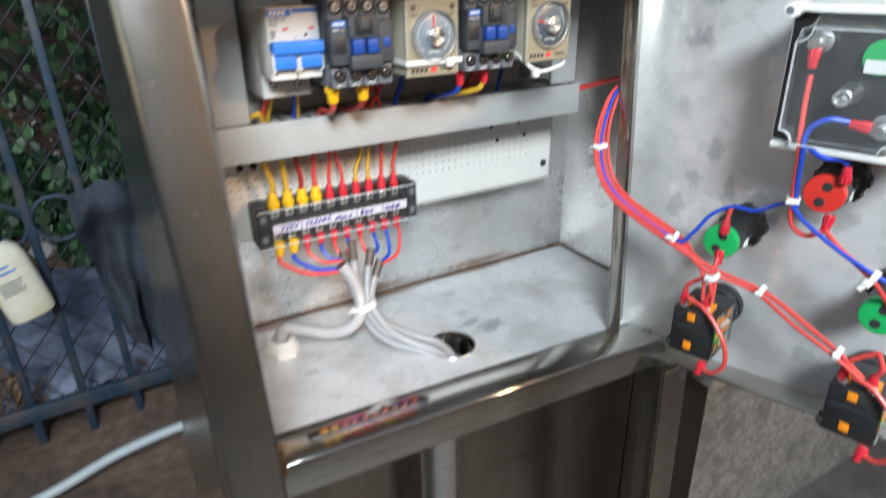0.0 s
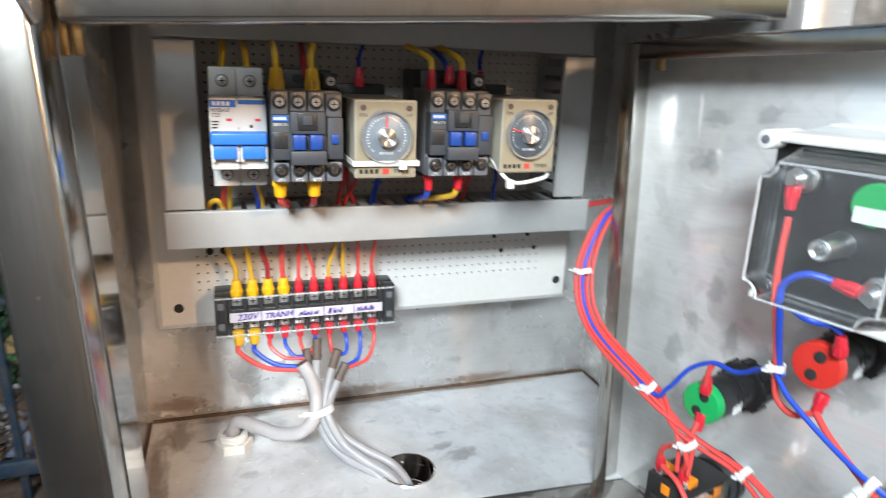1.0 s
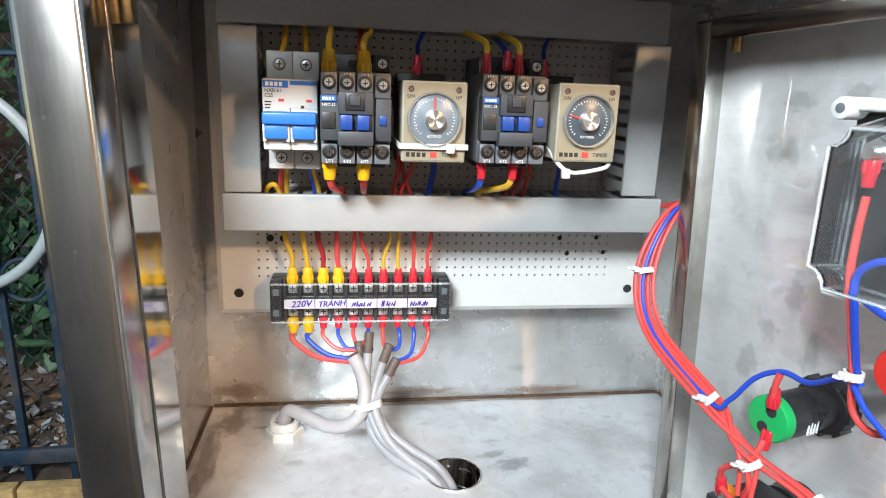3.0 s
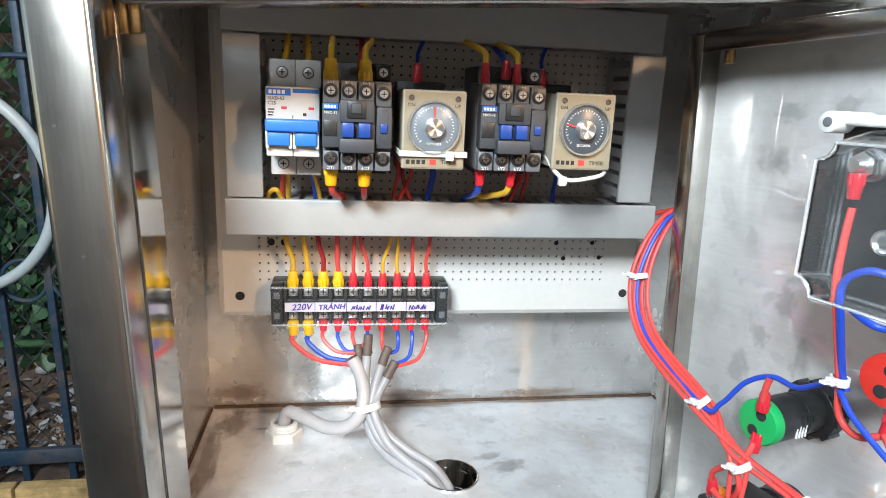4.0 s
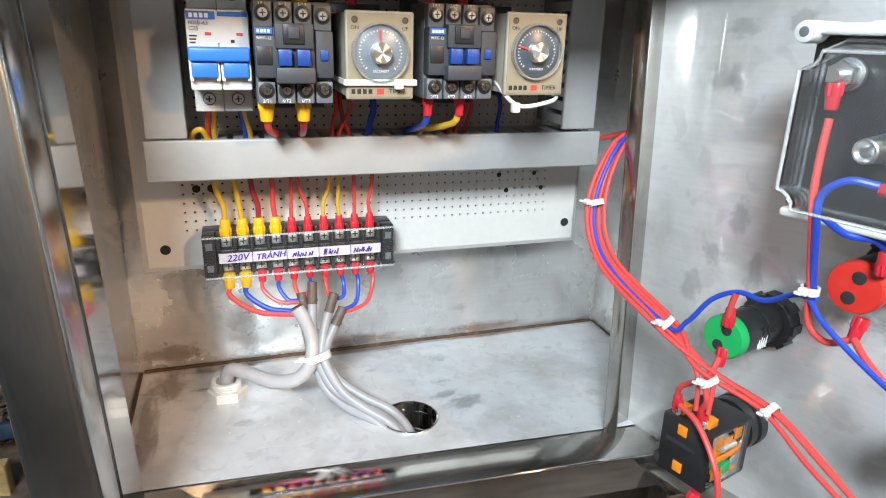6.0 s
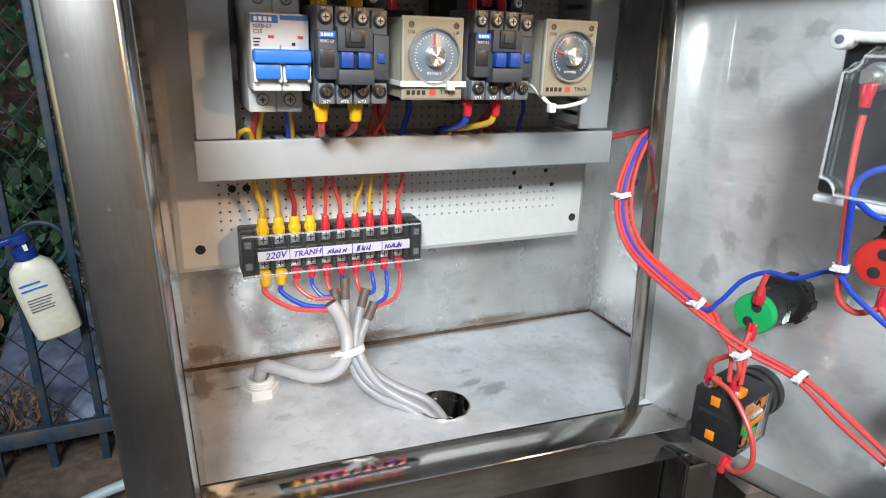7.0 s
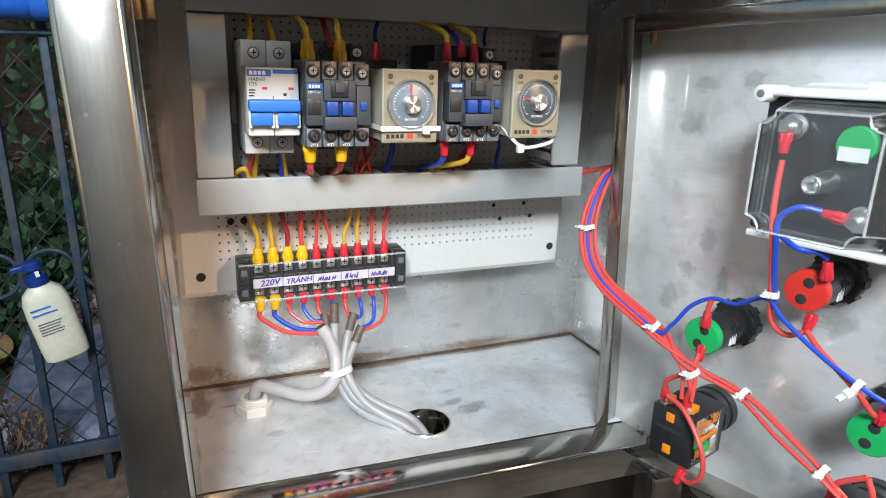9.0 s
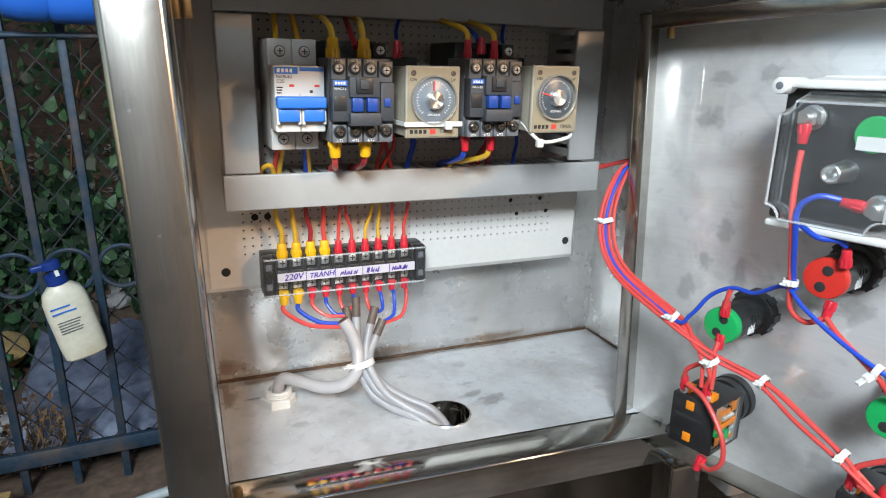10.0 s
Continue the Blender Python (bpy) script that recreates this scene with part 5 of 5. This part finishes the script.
def door_wire(label, pts, wm, lugs=()):
    return wire(label, [tuple(dp(*p)) for p in pts], .0016, wm, [(dp(*p), DOOR.to_3x3() @ Vector(d), m, .0030, .0105) for p, d, m in lugs], "wires on the door")


door_wire("red wire with a red lug on the green pilot light", [(.0700, -.050, 1.1200), (.0712, -.051, 1.128), (.0725, -.051, 1.1335)], RED_W, [((.0695, -.048, 1.1140), (.05, -.1, 1), RED_L)])
door_wire("red wire under the green pilot light", [(.0690, -.050, 1.096), (.0690, -.053, 1.091), (.0675, -.056, 1.084)], RED_W, [((.0690, -.047, 1.1010), (0, -.2, -1), RED_L)])
door_wire("red wire looping under the meter to the red pilot light", [(.1075, -.068, 1.226), (.1080, -.070, 1.212), (.1095, -.072, 1.195), (.1100, -.068, 1.180), (.1090, -.057, 1.151), (.1110, -.055, 1.134), (.1200, -.055, 1.1285), (.1290, -.053, 1.133)], RED_W, [((.1300, -.050, 1.1430), (-.1, -.2, -1), RED_L), ((.1070, -.0680, 1.2400), (.02, 0, -1), RED_L)])
door_wire("blue wire from the meter's terminal", [(.1320, -.070, 1.2035), (.1220, -.074, 1.2040), (.1135, -.074, 1.1960), (.1120, -.068, 1.178), (.1105, -.057, 1.152), (.1120, -.055, 1.146)], BLUE_W, [((.1420, -.0680, 1.2010), (-1, 0, .1), RED_L)])
door_wire("blue wire hanging below the meter", [(.1130, -.069, 1.187), (.1200, -.060, 1.1795), (.1290, -.056, 1.1790), (.1330, -.053, 1.176)], BLUE_W, [((.1330, -.050, 1.1640), (0, -.2, 1), RED_L)])
door_wire("red wire from the red pilot light down to the green one", [(.1300, -.054, 1.134), (.1400, -.058, 1.127), (.1600, -.062, 1.115), (.1680, -.056, 1.103), (.1690, -.050, 1.099)], RED_W)
door_wire("blue wire ending in a red lug on the green pilot light", [(.1740, -.058, 1.1120), (.1745, -.055, 1.109), (.1735, -.052, 1.105)], BLUE_W, [((.1710, -.048, 1.0950), (.15, -.25, 1), RED_L)])
cable_tie(dp(.1095, -.057, 1.150), (0, 0, 1), .0036, (-.9, -.3, .1))
cable_tie(dp(.1620, -.063, 1.1165), (.2, -.9, -.3), .0036, (-.8, .2, -.5))
for u, z in ((.061, 1.038), (.168, 1.022)):
    door_wire("red wire looping over the selector switch", [(u - .004, -.060, z + .026), (u + .010, -.062, z + .022), (u + .026, -.066, z + .006), (u + .030, -.066, z - .012), (u + .022, -.064, z - .024), (u + .012, -.060, z - .026)], RED_W, [((u + .013, -.058, z - .0215), (-.2, -.3, -1), RED_L)])
    for a in (-.009, .007):
        door_wire("red wire with a red lug on the selector switch", [(u + a, -.056, z + .028), (u + a + .003, -.058, z + .036), (u + .006, -.058, z + .046)], RED_W, [((u + a, -.053, z + .0180), (0, -.2, 1), RED_L)])

# ---- the yard behind: fence, bank, plants, rubbish ----
fence = thing("iron_fence", "blue painted iron bar fence with welded rings", "fence", pose(-0.003, FY, 0, 0, -1.2, 0))
SP = 0.0715
for k in range(-12, 7):
    x = k * SP
    part("bar", slab(x - .0058, x + .0058, -.0058, .0058, TER - .04, 1.72, bevel=.0018), FENCE, fence)
part("rail", slab(-0.9, 0.46, -.018, -.0062, .655, .681, bevel=.002), FENCE, fence, "flat bottom rail")
part("rail", rod((-0.9, -.010, 1.296), (0.46, -.010, 1.296), .0042, n=10), FENCE, fence, "thin upper rail")
part("rail", rod((-0.9, -.010, 1.375), (0.46, -.010, 1.375), .0042, n=10), FENCE, fence)
for k in range(-12, 6):
    x = (k + .5) * SP
    bm = pipe(bmesh.new(), [(x + .0325 * math.cos(a), -.001, .962 + .0325 * math.sin(a)) for a in [2 * math.pi * i / 20 for i in range(21)]], .0034, 8, 2)
    part("ring", bm, FENCE, fence, "welded ring")
mesh = thing("chain_mesh", "rusted diamond chain-link mesh behind the fence", "wire mesh", pose(0, FY + .03, 0))
bm = bmesh.new()
for s in (-1, 1):
    for k in range(-30, 22):
        pts = [(k * .055 + s * (z - 1.1) * .85 + .004 * math.sin(z * 60), .003 * math.sin(z * 57 + s), z) for z in [TER + .02 + .1 * i for i in range(12)]]
        pipe(bm, pts, .0011, 4, 1)
tagged(part("wire_netting", bm, FENCE_WIRE, mesh, "thin rusted wires"), kind="stuff")

# board along the fence's foot
board = thing("timber_board", "yellow weathered board with black stains at the fence's foot", "board", pose(0, 0.965, 0))
for x0, x1 in ((-1.0, -.62), (-.615, -.352), (-.348, -.232)):
    part("plank", slab(x0, x1, -.012, .012, TER - .05, .655, bevel=.003), PLYWOOD, board)

# pump bottle hung on the fence
bot = thing("pump_bottle", "yellowed white pump bottle with blue cap on the fence", "bottle", pose(-.116, 1.008, .842, 0, -12, 12))
bm = bmesh.new()
rings = []
for h, w, d in ((0, .026, .016), (.003, .029, .0185), (.02, .0305, .0195), (.07, .0305, .0195), (.092, .0295, .019), (.105, .0255, .017), (.113, .017, .0135), (.117, .0115, .0115), (.122, .0115, .0115)):
    rings.append([bm.verts.new((w * math.copysign(abs(math.cos(a)) ** .7, math.cos(a)), d * math.copysign(abs(math.sin(a)) ** .7, math.sin(a)), h)) for a in [2 * math.pi * i / 28 for i in range(28)]])
for a, b in zip(rings, rings[1:]):
    for i in range(28):
        bm.faces.new((a[i], a[(i + 1) % 28], b[(i + 1) % 28], b[i]))
bm.faces.new(rings[0][::-1])
bm.faces.new(rings[-1])
part("body", bm, BOTTLE, bot)
part("collar", lathe(bmesh.new(), (0, 0, .117), (0, 0, 1), [(0, .0140), (.014, .0140), (.016, .010), (.016, .007)], 24), BLUE_CAP, bot, "blue screw collar")
bm = lathe(bmesh.new(), (0, 0, .132), (0, 0, 1), [(0, .006), (.008, .006), (.0085, .0125), (.017, .0120), (.019, .010)], 22)
box(bm, -.026, -.004, -.006, .006, .142, .150, bevel=.002)
part("pump_head", bm, BLUE_CAP, bot, "blue pump head")
part("spout_tip", slab(.001, .006, -.016, -.012, .131, .139), PRINT_W, bot)
for z, w in ((.086, .017), (.078, .021)):
    part("label_line", slab(-.022, -.022 + w * 1.5, -.0206, -.0199, z, z + .0022), BLUE, bot, "blue printed line")
bm = bmesh.new()
for k in range(5):
    box(bm, -.020, .010 - .002 * (k % 3), -.0206, -.0200, .064 - k * .0042, .0655 - k * .0042)
part("small_print", bm, GREY_M, bot)

# rag draped over a bar
rag = bmesh.new()
NXr, NZr = 26, 34
vs = []
for j in range(NZr + 1):
    line = []
    for i in range(NXr + 1):
        s, t = i / NXr, j / NZr
        half = .066 if t < .25 else .066 - (t - .25) * .036
        x = (s - .5) * 2 * half + .012 * t + .012 * noise.noise((s * 3, t * 4, 5))
        z = 1.018 - t * .285 - (.05 * abs(s - .35) if t < .3 else .02) * (1 - t) - (.035 * noise.noise((s * 5, 0, 9)) if j == NZr else 0)
        y = -.022 - .012 * math.sin(s * 17 + 5 * t) * (.4 + t) - .018 * noise.noise((s * 4, t * 3.2, 1)) - .010 * math.sin(t * 9 + s * 6) - .03 * math.exp(-((t - .12) / .12) ** 2)
        line.append(rag.verts.new((x, y, z)))
    vs.append(line)
for a, b in zip(vs, vs[1:]):
    for i in range(NXr):
        rag.faces.new((a[i], a[i + 1], b[i + 1], b[i]))
bmesh.ops.solidify(rag, geom=list(rag.faces), thickness=.003)
ob = link("rag", rag, CLOTH)
ob.matrix_world = pose(.024, FY, 0)
tagged(ob, "dark grey crumpled rag draped over the fence", "rag")

# blue jug on the upper rail
jug = thing("blue_jug", "blue plastic water jug lying on the fence's upper rail", "jug", pose(-.16, 1.00, 1.350, 0, 90, 8))
bm = bmesh.new()
lathe(bm, (0, 0, 0), (0, 0, 1), [(0, .030), (.004, .038), (.02, .042), (.05, .0425), (.055, .040), (.06, .0425), (.11, .0425), (.115, .040), (.12, .0425), (.15, .041), (.17, .030), (.185, .016), (.20, .015)], 32)
part("shell", bm, BLUE_JUG, jug)
part("cap", lathe(bmesh.new(), (0, 0, .19), (0, 0, 1), [(0, .0175), (.014, .0175), (.015, .015)], 24), BLUE_CAP, jug)

# hoses
h1 = thing("coiled_hose", "pale grey hose hanging in a loop on the fence", "hose", pose(-.415, 1.015, 1.10))
part("tube", tube([(.138 * math.cos(a), -.004 * math.sin(a), .150 * math.sin(a)) for a in [radians(-130 + 13 * i) for i in range(24)]], .0085, 12, 3), HOSE, h1)
h2 = thing("ground_hose", "pale hose lying on the ground behind the cabinet", "hose", pose(0, 0, 0))
part("tube", tube([(-.42, .86, .610), (-.26, .875, .615), (-.15, .885, .628), (-.06, .895, .648), (.03, .89, .664), (.13, .88, .668), (.30, .87, .64)], .0075, 12, 6), HOSE, h2)

# sheet of wet plastic on the bank
bm = bmesh.new()
vs = []
for j in range(24):
    line = []
    for i in range(60):
        x, y = -.27 + i * .0145, 1.10 + j * .017
        z = TER + .035 + .03 * noise.noise((x * 9, y * 9, 7)) + .022 * abs(noise.noise((x * 24, y * 24, 2))) + .06 * (j / 24)
        line.append(bm.verts.new((x, y, z)))
    vs.append(line)
for a, b in zip(vs, vs[1:]):
    for i in range(59):
        bm.faces.new((a[i], a[i + 1], b[i + 1], b[i]))
tagged(link("plastic_sheet", bm, WATER), "crumpled dark wet plastic sheet on the bank", "plastic sheet")

# litter: dead leaves and rubble
rnd = random.Random(5)


def bank_z(x, y):
    rise = 0.0 if y < 1.25 else min(1.0, (y - 1.25) / 2.2) * 0.75
    return TER + rise + 0.035 * noise.noise((x * 5, y * 5, 0)) + 0.02 * noise.noise((x * 16, y * 16, 3)) - (0.10 if y > 1.15 else 0) * max(0, 1 - abs(y - 1.45) / 0.35)


bm = bmesh.new()
for k in range(6500):
    x, y = rnd.uniform(-1.5, .4), 1.10 + 1.3 * rnd.random() ** 1.6
    if x > -.26 and y < 1.5 and rnd.random() < .9:
        continue
    s = rnd.uniform(.005, .020)
    m = Matrix.Translation((x, y, bank_z(x, y) + rnd.uniform(.004, .03))) @ Euler((rnd.uniform(-.7, .7), rnd.uniform(-.7, .7), rnd.uniform(0, 6.3))).to_matrix().to_4x4()
    a = [bm.verts.new(m @ Vector(p)) for p in ((0, -s, 0), (s * .55, 0, s * .2), (0, s, 0), (-s * .55, 0, s * .25))]
    f = bm.faces.new(a)
    f.material_index = rnd.choice((0, 0, 1, 1, 2, 3, 3))
tagged(link("leaf_litter", bm, [DEAD, STONE, SOIL, SCRAP], smooth=False), "brown dead leaves and scraps on the bank", "leaf litter", kind="stuff")
for k in range(46):
    x, y = rnd.uniform(-1.0, .2), rnd.uniform(1.35, 1.9)
    s = rnd.uniform(.012, .034)
    bm = bmesh.new()
    bmesh.ops.create_icosphere(bm, subdivisions=2, radius=s)
    for v in bm.verts:
        v.co *= 1 + .35 * noise.noise(v.co * 40 + Vector((k, 0, 0)))
        v.co.z *= .65
    ob = link("rubble_stone", bm, STONE if k % 4 else PLYWOOD)
    ob.matrix_world = pose(x, y, bank_z(x, y) + s * .3, 0, 0, rnd.uniform(0, 360))
    tagged(ob, "rough piece of pale rubble on the bank", "stone", "rubble on the bank")

# ivy over the bank and up behind it
bm = bmesh.new()
shape = ((0, -1), (.42, -.72), (.62, -.15), (.34, .45), (0, 1), (-.34, .45), (-.62, -.15), (-.42, -.72))
for k in range(22500):
    near = k >= 17000
    x = rnd.uniform(-.95, .45) if near else rnd.uniform(-2.4, 1.0)
    q = rnd.random()
    y = 1.55 + .9 * q + rnd.uniform(-.12, .12)
    lo = .90 + .10 * noise.noise((x * 3, 0, 4))
    z = lo + (rnd.random() ** .8) * 1.5
    y += (z - 1.1) * .25
    if near:
        y = rnd.uniform(1.48, 2.05)
        z = bank_z(x, y) + rnd.uniform(.01, .11)
    if noise.noise((x * 4, y * 4, z * 4)) < -.22:
        continue
    s = rnd.uniform(.010, .026)
    m = Matrix.Translation((x, y, z)) @ Euler((rnd.uniform(.3, 1.5), rnd.uniform(-.6, .6), rnd.uniform(-.9, .9))).to_matrix().to_4x4()
    a = [bm.verts.new(m @ Vector((p * s, r_ * s, -.35 * s * abs(p)))) for p, r_ in shape]
    f = bm.faces.new(a)
    f.material_index = 0 if rnd.random() < .7 else 1
tagged(link("ivy", bm, [LEAF, LEAF_B], smooth=False), "dark green ivy leaves covering the bank behind the fence", "ivy", kind="stuff")
bm = bmesh.new()
for k in range(26):
    x = rnd.uniform(-2.3, .9)
    y = rnd.uniform(1.8, 2.5)
    p = [(x, y, .9)]
    for i in range(6):
        p.append((p[-1][0] + rnd.uniform(-.12, .12), p[-1][1] + rnd.uniform(-.05, .08), p[-1][2] + rnd.uniform(.1, .32)))
    pipe(bm, p, .0035, 5, 3, .0015)
tagged(link("ivy_stems", bm, DEAD), "thin woody ivy stems on the bank", "stems", kind="stuff")

# dry weeds by the rail
for x, y, h in ((-.215, 1.10, .15), (-.185, 1.12, .11), (-.245, 1.11, .09), (-.30, 1.10, .07), (-.335, 1.12, .08), (-.165, 1.10, .08)):
    bm = bmesh.new()
    for q in range(9):
        p = [(rnd.uniform(-.012, .012), rnd.uniform(-.01, .01), 0)]
        for i in range(5):
            p.append((p[-1][0] + rnd.uniform(-.012, .012), p[-1][1] + rnd.uniform(-.008, .008), p[-1][2] + h / 5 * rnd.uniform(.5, 1.2)))
        pipe(bm, p, .0014, 5, 3, .0008)
        for i in range(2, 6):
            v = Vector(p[i])
            a = [bm.verts.new(v + Vector((rnd.uniform(-.010, .010), rnd.uniform(-.006, .006), rnd.uniform(-.008, .008)))) for _ in range(3)]
            bm.faces.new(a)
    ob = link("dry_weed", bm, DEAD)
    ob.matrix_world = pose(x, y, TER + .01)
    tagged(ob, "dry brown curled weed growing at the fence's foot", "weed", "dry weeds at the fence")

# a green cane and a broken flowerpot on the bank
ob = link("green_cane", tube([(-.62, 1.42, .70), (-.50, 1.40, .712), (-.40, 1.39, .708), (-.30, 1.37, .70)], .008, 10), LEAF_B)
tagged(ob, "pale green cane lying on the leaf litter", "cane")
bm = lathe(bmesh.new(), (0, 0, 0), (0, 0, 1), [(0, .030), (.004, .034), (.03, .038), (.034, .030)], 20)
ob = link("clay_lump", bm, PLYWOOD)
ob.matrix_world = pose(-.335, 1.48, .665, 30, 20, 0)
tagged(ob, "orange-brown clay lump on the bank", "clay lump")

# walls that close the yard
bm = slab(-4.2, 3.2, 3.55, 3.75, 0, 4.2)
tagged(link("wall_back", bm, SOIL), "dark overgrown wall behind the bank", "wall", kind="structure")
# unseen, added: gives the metal something pale to mirror and fills from the front
bm = slab(-4.2, 3.2, -3.2, -3.0, 0, 3.2)
tagged(link("wall_fill", bm, FILL_WALL), "unseen pale wall added across the yard for fill and reflections", "wall", kind="structure")
bm = slab(0.50, 3.2, 0.68, 0.78, 0, 3.0)
tagged(link("wall_side", bm, CONCRETE), "rough grey rendered wall beside the cabinet", "wall", kind="structure")
